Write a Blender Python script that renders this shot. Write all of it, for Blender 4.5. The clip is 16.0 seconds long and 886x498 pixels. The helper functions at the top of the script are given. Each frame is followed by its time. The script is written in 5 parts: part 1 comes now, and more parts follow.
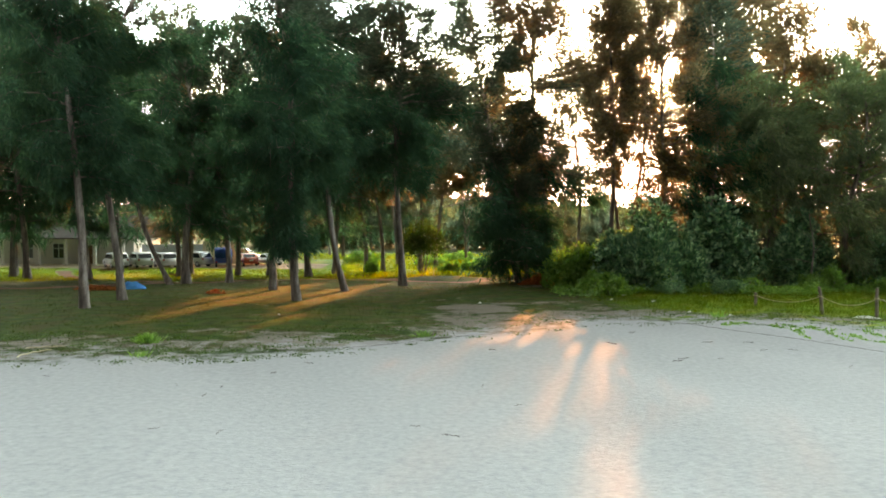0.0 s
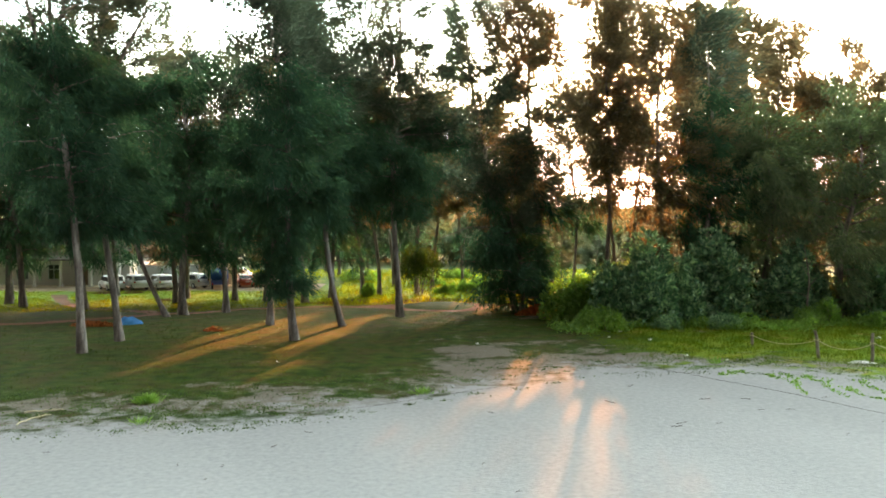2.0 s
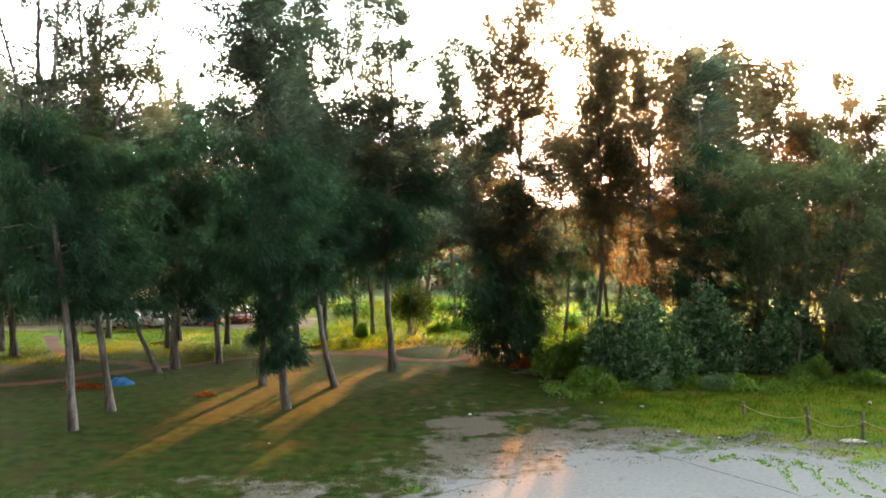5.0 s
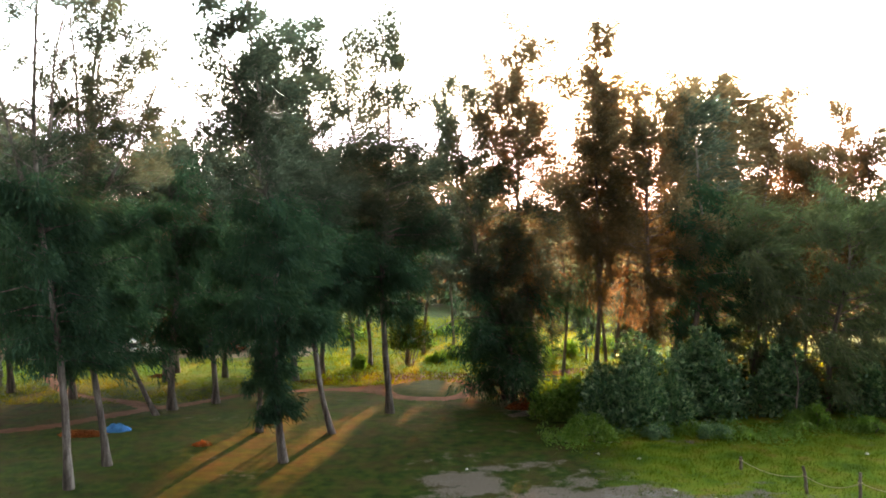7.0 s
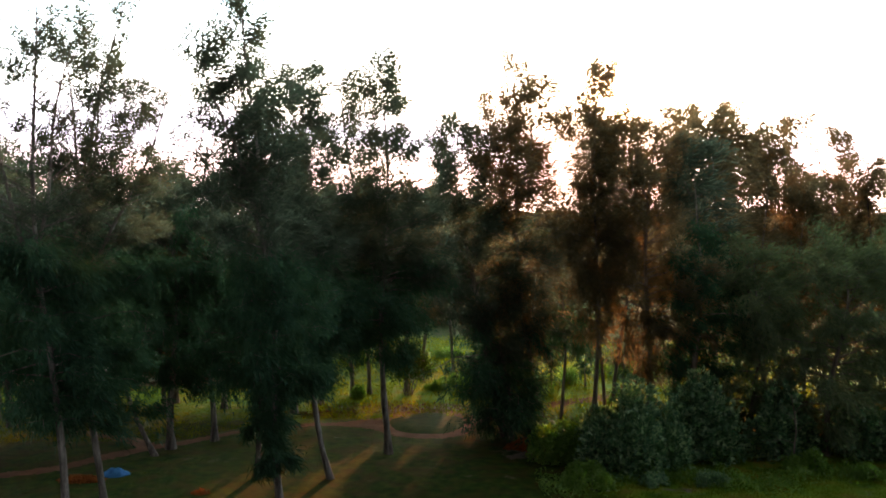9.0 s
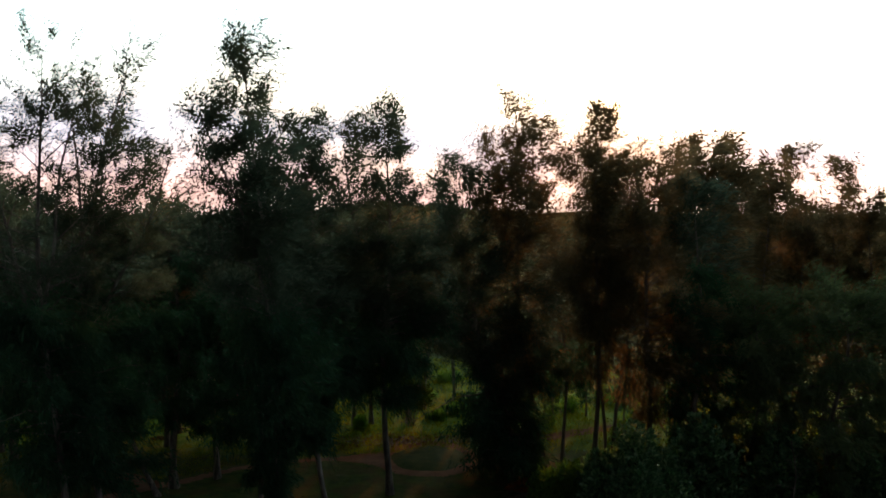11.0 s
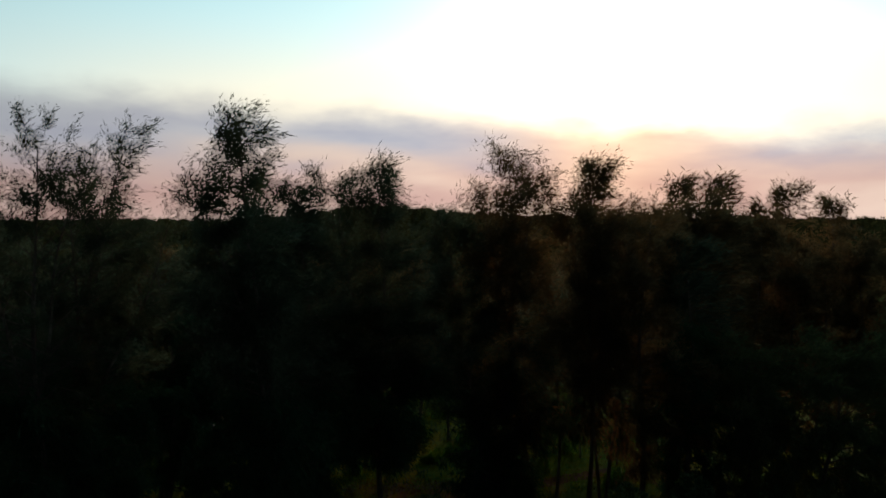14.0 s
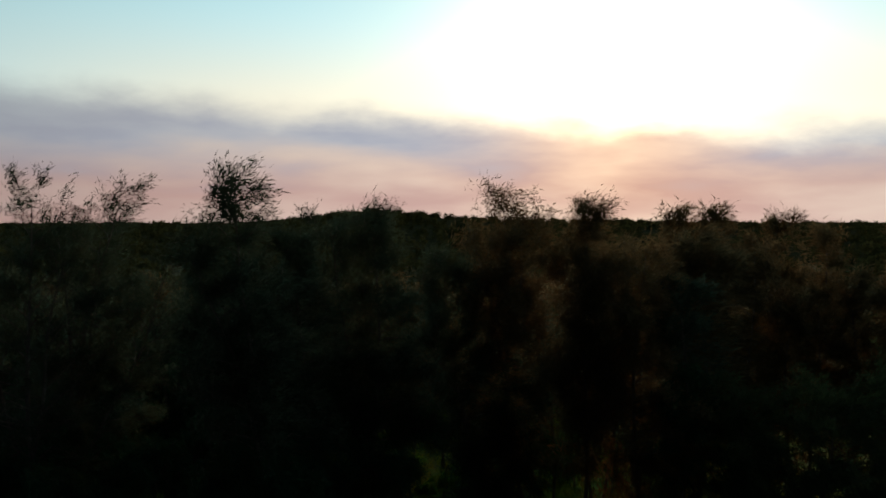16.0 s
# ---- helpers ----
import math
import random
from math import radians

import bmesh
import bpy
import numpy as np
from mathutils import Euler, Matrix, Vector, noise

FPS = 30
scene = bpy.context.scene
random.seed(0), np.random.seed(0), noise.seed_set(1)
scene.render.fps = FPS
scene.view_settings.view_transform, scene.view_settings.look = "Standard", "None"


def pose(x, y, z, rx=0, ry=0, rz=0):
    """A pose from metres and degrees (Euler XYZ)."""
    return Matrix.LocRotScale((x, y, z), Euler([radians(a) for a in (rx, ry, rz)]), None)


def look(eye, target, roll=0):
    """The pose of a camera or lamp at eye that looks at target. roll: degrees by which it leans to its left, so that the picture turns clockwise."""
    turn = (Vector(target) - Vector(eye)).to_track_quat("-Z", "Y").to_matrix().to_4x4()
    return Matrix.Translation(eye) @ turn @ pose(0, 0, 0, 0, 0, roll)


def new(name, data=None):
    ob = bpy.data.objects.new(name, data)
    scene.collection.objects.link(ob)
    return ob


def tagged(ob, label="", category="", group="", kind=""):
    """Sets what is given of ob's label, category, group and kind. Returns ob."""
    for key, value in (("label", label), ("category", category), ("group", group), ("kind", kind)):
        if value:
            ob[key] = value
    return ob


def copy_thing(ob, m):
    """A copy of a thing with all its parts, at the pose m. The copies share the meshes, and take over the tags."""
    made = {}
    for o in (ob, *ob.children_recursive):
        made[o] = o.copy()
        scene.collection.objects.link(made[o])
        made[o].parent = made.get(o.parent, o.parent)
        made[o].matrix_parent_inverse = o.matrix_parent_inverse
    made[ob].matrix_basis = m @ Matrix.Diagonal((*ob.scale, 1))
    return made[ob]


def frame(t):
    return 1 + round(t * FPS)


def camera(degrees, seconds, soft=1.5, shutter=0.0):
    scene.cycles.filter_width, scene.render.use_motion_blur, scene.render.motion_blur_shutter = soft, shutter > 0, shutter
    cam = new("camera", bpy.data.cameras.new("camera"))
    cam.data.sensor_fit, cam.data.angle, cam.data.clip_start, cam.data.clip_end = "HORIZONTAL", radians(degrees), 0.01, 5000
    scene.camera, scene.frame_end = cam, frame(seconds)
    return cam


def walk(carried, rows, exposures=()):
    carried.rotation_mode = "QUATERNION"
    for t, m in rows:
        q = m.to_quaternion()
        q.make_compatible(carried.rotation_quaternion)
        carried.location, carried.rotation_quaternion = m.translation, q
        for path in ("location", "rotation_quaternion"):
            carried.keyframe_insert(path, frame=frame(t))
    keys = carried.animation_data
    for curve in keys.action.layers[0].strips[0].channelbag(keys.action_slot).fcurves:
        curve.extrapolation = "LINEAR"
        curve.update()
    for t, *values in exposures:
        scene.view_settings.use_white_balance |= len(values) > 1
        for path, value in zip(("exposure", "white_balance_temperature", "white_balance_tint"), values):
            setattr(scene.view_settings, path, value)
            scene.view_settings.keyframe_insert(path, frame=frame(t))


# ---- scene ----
cam = camera(58.0, 16.0, soft=1.75)
PATH = [
    (0.0, pose(0.000, -0.219, 5.187, 87.65, -0.17, -0.00)),
    (0.5, pose(-0.045, -0.215, 5.769, 87.70, -0.13, -0.10)),
    (1.0, pose(-0.091, -0.212, 6.343, 87.68, -0.09, -0.20)),
    (1.5, pose(-0.130, -0.208, 6.944, 87.65, -0.05, -0.28)),
    (2.0, pose(-0.153, -0.204, 7.602, 87.67, -0.01, -0.37)),
    (2.5, pose(-0.158, -0.204, 8.266, 87.62, 0.03, -0.47)),
    (3.0, pose(-0.146, -0.201, 8.949, 87.62, 0.07, -0.57)),
    (3.5, pose(-0.125, -0.185, 9.642, 87.62, 0.11, -0.63)),
    (6.0, pose(0.081, 0.111, 13.369, 87.65, 0.22, -0.88)),
    (6.5, pose(0.116, 0.148, 14.171, 87.65, 0.22, -0.89)),
    (7.0, pose(0.145, 0.184, 15.006, 87.70, 0.23, -0.86)),
    (7.5, pose(0.177, 0.215, 15.840, 87.68, 0.22, -0.82)),
    (8.0, pose(0.208, 0.241, 16.684, 87.68, 0.19, -0.80)),
    (8.5, pose(0.240, 0.257, 17.517, 87.62, 0.15, -0.81)),
    (9.0, pose(0.269, 0.259, 18.351, 87.57, 0.12, -0.84)),
    (11.5, pose(0.297, 0.064, 22.528, 87.51, -0.01, -0.67)),
    (12.0, pose(0.293, 0.042, 23.332, 87.52, -0.01, -0.71)),
    (12.5, pose(0.284, 0.026, 24.122, 87.52, 0.01, -0.78)),
    (13.0, pose(0.270, 0.014, 24.896, 87.55, 0.03, -0.89)),
    (13.5, pose(0.258, 0.007, 25.653, 87.57, 0.06, -1.02)),
    (14.0, pose(0.247, 0.006, 26.404, 87.59, 0.09, -1.15)),
    (14.5, pose(0.236, 0.012, 27.163, 87.62, 0.10, -1.23)),
    (15.0, pose(0.230, 0.026, 27.923, 87.62, 0.11, -1.31)),
    (15.5, pose(0.232, 0.046, 28.702, 87.65, 0.08, -1.40)),
    (16.0, pose(0.242, 0.069, 29.498, 87.72, 0.04, -1.53)),
]
walk(cam, PATH, [(0, 2.18, 11700, 33), (3.5, 2.33, 11300, 35), (6, 2.26, 10900, 43), (7.5, 1.9, 10600, 45), (9, 0.74, 10000, 40), (11.5, -1.45, 9200, 27), (12.5, -2.32, 9000, 22), (13.5, -2.78, 8900, 21), (14.5, -2.96, 8700, 20), (16, -3.05, 8600, 19)])

# ---- light ----
SUN_DIR = Vector((0.24, 1.0, 0.16)).normalized()
world = bpy.data.worlds.new("evening_sky")
scene.world = world
world.use_nodes = True


def sky_nodes(w):
    nt = w.node_tree
    nt.nodes.clear()
    N, L = nt.nodes.new, nt.links.new
    out, bg = N("ShaderNodeOutputWorld"), N("ShaderNodeBackground")
    L(bg.outputs[0], out.inputs[0])
    sky = N("ShaderNodeTexSky")
    sky.sky_type, sky.sun_disc = "NISHITA", False
    sky.sun_elevation, sky.sun_rotation = math.asin(SUN_DIR.z), math.atan2(SUN_DIR.x, SUN_DIR.y)
    sky.air_density, sky.dust_density, sky.ozone_density = 1.0, 2.0, 1.0
    co = N("ShaderNodeTexCoord")
    sep = N("ShaderNodeSeparateXYZ")
    L(co.outputs["Generated"], sep.inputs[0])

    def m(op, a, b=None, c=None):
        n = N("ShaderNodeMath")
        n.operation = op
        for i, v in enumerate((a, b, c)):
            if v is None:
                continue
            if isinstance(v, (int, float)):
                n.inputs[i].default_value = v
            else:
                L(v, n.inputs[i])
        return n.outputs[0]

    def mixc(f, a, b, kind="MIX"):
        n = N("ShaderNodeMix")
        n.data_type, n.blend_type = "RGBA", kind
        for s, v in ((0, f), (6, a), (7, b)):
            if isinstance(v, (int, float)):
                n.inputs[s].default_value = v
            elif isinstance(v, tuple):
                n.inputs[s].default_value = v
            else:
                L(v, n.inputs[s])
        return n.outputs[2]

    # cloud bank low over the horizon, with a ragged upper edge
    mp = N("ShaderNodeMapping")
    mp.inputs["Scale"].default_value = (3.4, 3.4, 8.5)
    L(co.outputs["Generated"], mp.inputs[0])
    ns = N("ShaderNodeTexNoise")
    ns.inputs["Scale"].default_value, ns.inputs["Detail"].default_value, ns.inputs["Roughness"].default_value = 1.5, 7.0, 0.55
    L(mp.outputs[0], ns.inputs["Vector"])
    z = sep.outputs[2]
    edge = m("ADD", m("MULTIPLY_ADD", sep.outputs[0], 0.05, z), m("MULTIPLY", m("SUBTRACT", ns.outputs[0], 0.5), 0.085))
    top = N("ShaderNodeMapRange")
    top.interpolation_type = "SMOOTHSTEP"
    for i, v in ((1, 0.092), (2, 0.146), (3, 1.0), (4, 0.0)):
        top.inputs[i].default_value = v
    L(edge, top.inputs[0])
    mp2 = N("ShaderNodeMapping")
    mp2.inputs["Scale"].default_value = (2.0, 2.0, 9.0)
    mp2.inputs["Location"].default_value = (3.1, 1.7, 0.4)
    L(co.outputs["Generated"], mp2.inputs[0])
    ns2 = N("ShaderNodeTexNoise")
    ns2.inputs["Scale"].default_value, ns2.inputs["Detail"].default_value = 2.2, 5.0
    L(mp2.outputs[0], ns2.inputs["Vector"])
    thick = N("ShaderNodeMapRange")
    for i, v in ((1, 0.3), (2, 0.6), (3, 0.74), (4, 1.0)):
        thick.inputs[i].default_value = v
    L(ns2.outputs[0], thick.inputs[0])
    low = N("ShaderNodeMapRange")
    low.interpolation_type = "SMOOTHSTEP"
    for i, v in ((1, 0.035), (2, 0.105), (3, 0.0), (4, 1.0)):
        low.inputs[i].default_value = v
    L(m("MULTIPLY_ADD", m("SUBTRACT", ns2.outputs[0], 0.5), 0.12, z), low.inputs[0])
    cloud = m("MULTIPLY", top.outputs[0], thick.outputs[0])

    # brightness rises towards the sun and falls off with height
    dot = N("ShaderNodeVectorMath")
    dot.operation = "DOT_PRODUCT"
    L(co.outputs["Generated"], dot.inputs[0])
    dot.inputs[1].default_value = SUN_DIR
    raw = dot.outputs["Value"]
    d = m("MAXIMUM", raw, 0.0)
    wide, mid, core = m("POWER", d, 30.0), m("POWER", d, 90.0), m("POWER", d, 3000.0)
    side = m("POWER", m("MULTIPLY_ADD", raw, 0.5, 0.5), 3.0)
    up = m("MAXIMUM", z, 0.0)
    height = m("EXPONENT", m("MULTIPLY", up, m("MULTIPLY_ADD", up, -2.4, -1.3)))
    veil_f = m("MULTIPLY_ADD", m("MULTIPLY", side, height), 1.0, 0.0)

    def scaled(f, amount, tint):
        n = N("ShaderNodeVectorMath")
        n.operation = "SCALE"
        n.inputs[0].default_value = tint
        L(m("MULTIPLY", f, amount), n.inputs[3])
        return n.outputs[0]

    base = mixc(1.0, sky.outputs[0], (SKY_GAIN, SKY_GAIN, SKY_GAIN, 1), "MULTIPLY")
    # cream over the cloud bank and towards the sun, cyan higher up
    down, near = N("ShaderNodeMapRange"), N("ShaderNodeMapRange")
    for node, rows in ((down, ((1, 0.12), (2, 0.27), (3, 1.0), (4, 0.0))), (near, ((1, 0.66), (2, 0.93), (3, 0.35), (4, 1.0)))):
        node.interpolation_type = "SMOOTHSTEP"
        for i, v in rows:
            node.inputs[i].default_value = v
    L(z, down.inputs[0]), L(raw, near.inputs[0])
    cream = m("MULTIPLY", down.outputs[0], near.outputs[0])
    base = mixc(1.0, base, mixc(cream, scaled(veil_f, 1.0, SKY_VEIL), scaled(veil_f, 1.0, SKY_CREAM)), "ADD")
    base = mixc(1.0, base, SKY_ALL, "ADD")
    warm = m("MULTIPLY", m("POWER", d, 110.0), 0.9)
    bank = mixc(low.outputs[0], scaled(veil_f, 1.0, CLOUD_LOW), scaled(veil_f, 1.0, CLOUD_HIGH))
    bank = mixc(warm, bank, CLOUD_LIT)
    col = mixc(cloud, base, bank)
    open_sky = m("SUBTRACT", 1.0, m("MULTIPLY", cloud, 0.96))
    for f, amount, tint in ((m("MULTIPLY", wide, open_sky), GLOW_WIDE, (1.0, 0.90, 0.60)), (m("MULTIPLY", mid, open_sky), GLOW_MID, (1.0, 0.88, 0.6)),
                            (core, GLOW_CORE, (1.0, 0.75, 0.42))):
        col = mixc(1.0, col, scaled(f, amount, tint), "ADD")
    L(col, bg.inputs[0])
    bg.inputs[1].default_value = 0.05


SKY_GAIN = 0.2
SKY_VEIL, SKY_CREAM = (116.0, 246.0, 318.0), (182.0, 214.0, 210.0)
SKY_ALL = (0.7, 0.7, 0.7, 1)
CLOUD_LOW, CLOUD_HIGH = (92.0, 72.0, 78.0), (70.0, 92.0, 128.0)
CLOUD_LIT = (120.0, 70.0, 50.0, 1)
GLOW_WIDE, GLOW_MID, GLOW_CORE = 58.0, 160.0, 2700.0
sky_nodes(world)
sun = new("sun", bpy.data.lights.new("sun", "SUN"))
sun.data.energy, sun.data.angle, sun.data.color = 3.0, radians(0.53), (1.0, 0.48, 0.15)
sun.matrix_world = look(SUN_DIR * 200, (0, 0, 0))


# ---- materials ----
def material(name, colors, scale=4.0, fine=40.0, rough=0.8, bump=0.3, bump_scale=60.0, metal=0.0, spec=0.3, island=0.0, translucent=None, dist=0.02):
    """Noise of two sizes between the colours, with a fine relief."""
    mat = bpy.data.materials.new(name)
    mat.use_nodes = True
    nt = mat.node_tree
    N, L = nt.nodes.new, nt.links.new
    b = nt.nodes["Principled BSDF"]
    geo = N("ShaderNodeNewGeometry")
    n1, n2 = N("ShaderNodeTexNoise"), N("ShaderNodeTexNoise")
    n1.inputs["Scale"].default_value, n1.inputs["Detail"].default_value = scale, 4
    n2.inputs["Scale"].default_value, n2.inputs["Detail"].default_value = fine, 3
    for n in (n1, n2):
        L(geo.outputs["Position"], n.inputs["Vector"])
    add = N("ShaderNodeMath")
    add.operation = "MULTIPLY_ADD"
    L(n2.outputs[0], add.inputs[0])
    add.inputs[1].default_value = 0.45
    if island:
        a2 = N("ShaderNodeMath")
        a2.operation = "MULTIPLY_ADD"
        L(geo.outputs["Random Per Island"], a2.inputs[0])
        a2.inputs[1].default_value = island
        L(n1.outputs[0], a2.inputs[2])
        L(a2.outputs[0], add.inputs[2])
    else:
        L(n1.outputs[0], add.inputs[2])
    ramp = N("ShaderNodeValToRGB")
    e = ramp.color_ramp.elements
    lo, hi = 0.45, 1.0 + island
    e[0].position, e[0].color = lo / (1.5 + island), (*colors[0], 1)
    e[1].position, e[1].color = hi / (1.5 + island), (*colors[-1], 1)
    for i, c in enumerate(colors[1:-1], 1):
        k = e.new((lo + (hi - lo) * i / (len(colors) - 1)) / (1.5 + island))
        k.color = (*c, 1)
    sc = N("ShaderNodeMath")
    sc.operation = "DIVIDE"
    L(add.outputs[0], sc.inputs[0])
    sc.inputs[1].default_value = 1.5 + island
    L(sc.outputs[0], ramp.inputs[0])
    L(ramp.outputs[0], b.inputs["Base Color"])
    b.inputs["Roughness"].default_value, b.inputs["Metallic"].default_value = rough, metal
    b.inputs["Specular IOR Level"].default_value = spec
    if bump:
        n3, bp = N("ShaderNodeTexNoise"), N("ShaderNodeBump")
        n3.inputs["Scale"].default_value, n3.inputs["Detail"].default_value = bump_scale, 4
        L(geo.outputs["Position"], n3.inputs["Vector"])
        L(n3.outputs[0], bp.inputs["Height"])
        bp.inputs["Strength"].default_value, bp.inputs["Distance"].default_value = bump, dist
        L(bp.outputs[0], b.inputs["Normal"])
    if translucent:
        tr, mx = N("ShaderNodeBsdfTranslucent"), N("ShaderNodeMixShader")
        mul = N("ShaderNodeMix")
        mul.data_type, mul.blend_type = "RGBA", "MULTIPLY"
        mul.inputs[0].default_value = 1.0
        L(ramp.outputs[0], mul.inputs[6])
        mul.inputs[7].default_value = (*translucent[1], 1)
        L(mul.outputs[2], tr.inputs[0])
        mx.inputs[0].default_value = translucent[0]
        L(b.outputs[0], mx.inputs[1])
        L(tr.outputs[0], mx.inputs[2])
        L(mx.outputs[0], nt.nodes["Material Output"].inputs[0])
    return mat


NEEDLE = material("casuarina_needles", [(0.007, 0.046, 0.036), (0.016, 0.080, 0.056), (0.036, 0.114, 0.068)], 0.35, 6, 0.7, 0, spec=0.1, island=0.5, translucent=(0.42, (2.5, 1.9, 1.2)))
# Lighter copy of NEEDLE: backlight and glare on the treetops put into the colour.
NEEDLE_TOP_LIT = material("casuarina_top_lit", [(0.028, 0.050, 0.038), (0.048, 0.074, 0.055), (0.084, 0.104, 0.075)], 0.35, 6, 0.7, 0, spec=0.1, island=0.5, translucent=(0.55, (1.6, 1.8, 1.65)))
# Brown glare around the low sun, put into the needle colour.
NEEDLE_GLOW = material("casuarina_needles_glow", [(0.045, 0.06, 0.042), (0.08, 0.09, 0.06), (0.135, 0.125, 0.078)], 0.35, 6, 0.7, 0, spec=0.1, island=0.5, translucent=(0.6, (2.9, 2.0, 1.6)))
BARK = material("grey_bark", [(0.045, 0.038, 0.036), (0.15, 0.135, 0.13), (0.36, 0.34, 0.33)], 2.5, 18, 0.95, 1.0, 14, spec=0.1, dist=0.03)
for nd in BARK.node_tree.nodes:
    if nd.type == "TEX_NOISE":
        mp = BARK.node_tree.nodes.new("ShaderNodeMapping")
        mp.inputs["Scale"].default_value = (1.6, 1.6, 0.28)
        BARK.node_tree.links.new(nd.inputs["Vector"].links[0].from_socket, mp.inputs[0])
        BARK.node_tree.links.new(mp.outputs[0], nd.inputs["Vector"])
# Paler trees; some haze is put into their own grey-green too.
NEEDLE_PALE = material("casuarina_needles_pale", [(0.055, 0.115, 0.085), (0.10, 0.175, 0.115), (0.17, 0.24, 0.15)], 0.35, 6, 0.7, 0, spec=0.1, island=0.5, translucent=(0.35, (1.5, 1.4, 0.8)))
DARKLEAF = material("dull_dark_leaf", [(0.014, 0.04, 0.014), (0.028, 0.07, 0.02), (0.06, 0.11, 0.03)], 0.6, 8, 0.7, 0, spec=0.15, island=0.5, translucent=(0.3, (1.8, 1.6, 0.4)))
# The palest tone puts leaf highlights into the colour, besides the real gloss.
BROADLEAF = material("glossy_broad_leaf", [(0.008, 0.065, 0.042), (0.055, 0.25, 0.15), (0.45, 0.76, 0.56)], 1.1, 8, 0.3, 0, spec=0.6, island=0.8, translucent=(0.25, (1.6, 1.5, 0.6)))
YOUNGLEAF = material("young_leaf", [(0.05, 0.17, 0.05), (0.10, 0.29, 0.08), (0.19, 0.38, 0.11)], 0.6, 8, 0.5, 0, spec=0.4, island=0.5, translucent=(0.35, (1.6, 1.5, 0.5)))
CREEP = material("creeper_leaf", [(0.03, 0.075, 0.025), (0.05, 0.115, 0.04), (0.085, 0.15, 0.05)], 0.6, 8, 0.6, 0, spec=0.2, island=0.6, translucent=(0.3, (1.5, 1.5, 0.5)))
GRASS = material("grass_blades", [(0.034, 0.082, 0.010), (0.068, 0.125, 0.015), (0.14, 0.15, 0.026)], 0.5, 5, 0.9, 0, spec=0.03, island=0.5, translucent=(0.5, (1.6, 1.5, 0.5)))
# Lit copy of GRASS: the low sun's yellow put into the colour.
FIELDGRASS = material("sunlit_field_grass", [(0.10, 0.15, 0.015), (0.19, 0.23, 0.025), (0.30, 0.27, 0.045)], 0.4, 5, 0.9, 0, spec=0.03, island=0.5, translucent=(0.5, (1.6, 1.5, 0.5)))
# Shaded copy of GRASS: shade under the trees put into the colour.
SHADEGRASS = material("shaded_lawn_blades", [(0.018, 0.044, 0.006), (0.034, 0.066, 0.010), (0.076, 0.080, 0.016)], 0.5, 5, 0.9, 0, spec=0.03, island=0.5, translucent=(0.5, (1.6, 1.5, 0.5)))
# Dimmer than FIELDGRASS, with sunlight likewise put into the colour.
PARKGRASS = material("sunlit_park_blades", [(0.065, 0.115, 0.012), (0.125, 0.17, 0.02), (0.21, 0.20, 0.035)], 0.4, 5, 0.9, 0, spec=0.03, island=0.5, translucent=(0.5, (1.6, 1.5, 0.5)))
DRYLEAF = material("rust_leaf_litter", [(0.17, 0.045, 0.018), (0.38, 0.11, 0.035), (0.56, 0.22, 0.075)], 2, 20, 0.8, 0, spec=0.2, island=0.6, translucent=(0.3, (1.3, 1.0, 0.7)))
DULLLEAF = material("brown_leaf_litter", [(0.07, 0.035, 0.02), (0.15, 0.07, 0.035), (0.27, 0.14, 0.07)], 2, 20, 0.9, 0, spec=0.1, island=0.6)
DIRT = material("red_dirt", [(0.11, 0.048, 0.03), (0.175, 0.078, 0.048), (0.25, 0.122, 0.08)], 0.8, 14, 0.95, 0.5, 25, spec=0.1)
WOOD = material("weathered_post", [(0.10, 0.08, 0.07), (0.20, 0.17, 0.15), (0.32, 0.28, 0.25)], 3, 40, 0.9, 0.7, 60, spec=0.1)
ROPE = material("hemp_rope", [(0.35, 0.30, 0.2), (0.55, 0.48, 0.34)], 8, 90, 0.9, 0.5, 200, spec=0.1)
TARP = material("blue_tarp", [(0.001, 0.15, 0.42), (0.002, 0.25, 0.58), (0.004, 0.36, 0.72)], 2, 12, 0.7, 0.7, 9, spec=0.02, dist=0.05)
TRUCK_TARP = material("dark_blue_tarp", [(0.002, 0.03, 0.15), (0.004, 0.055, 0.24), (0.01, 0.08, 0.30)], 2, 12, 0.6, 0.7, 9, spec=0.1, dist=0.05)
PLASTIC = material("white_plastic", [(0.6, 0.62, 0.64), (0.8, 0.81, 0.82)], 3, 30, 0.5, 0.4, 30)
WHITE_PAINT = material("white_car_paint", [(0.62, 0.64, 0.65), (0.78, 0.79, 0.79)], 0.6, 20, 0.25, 0, spec=0.5)
SILVER_PAINT = material("silver_car_paint", [(0.40, 0.42, 0.43), (0.55, 0.57, 0.58)], 0.6, 20, 0.3, 0, metal=0.4, spec=0.5)
RED_PAINT = material("red_car_paint", [(0.35, 0.04, 0.02), (0.5, 0.09, 0.04)], 0.6, 20, 0.3, 0, spec=0.5)
BLUE_PAINT = material("blue_truck_paint", [(0.015, 0.05, 0.28), (0.03, 0.10, 0.42)], 0.6, 20, 0.4, 0, spec=0.5)
CARGLASS = material("tinted_glass", [(0.015, 0.02, 0.022), (0.03, 0.035, 0.04)], 1, 10, 0.08, 0, spec=0.7)
RUBBER = material("tyre_rubber", [(0.015, 0.015, 0.015), (0.035, 0.035, 0.035)], 4, 40, 0.9, 0)
STEEL = material("wheel_steel", [(0.35, 0.35, 0.36), (0.5, 0.5, 0.52)], 4, 40, 0.35, 0, metal=0.8)
REDLAMP = material("red_lamp_lens", [(0.35, 0.02, 0.01), (0.5, 0.03, 0.02)], 4, 40, 0.2, 0, spec=0.6)
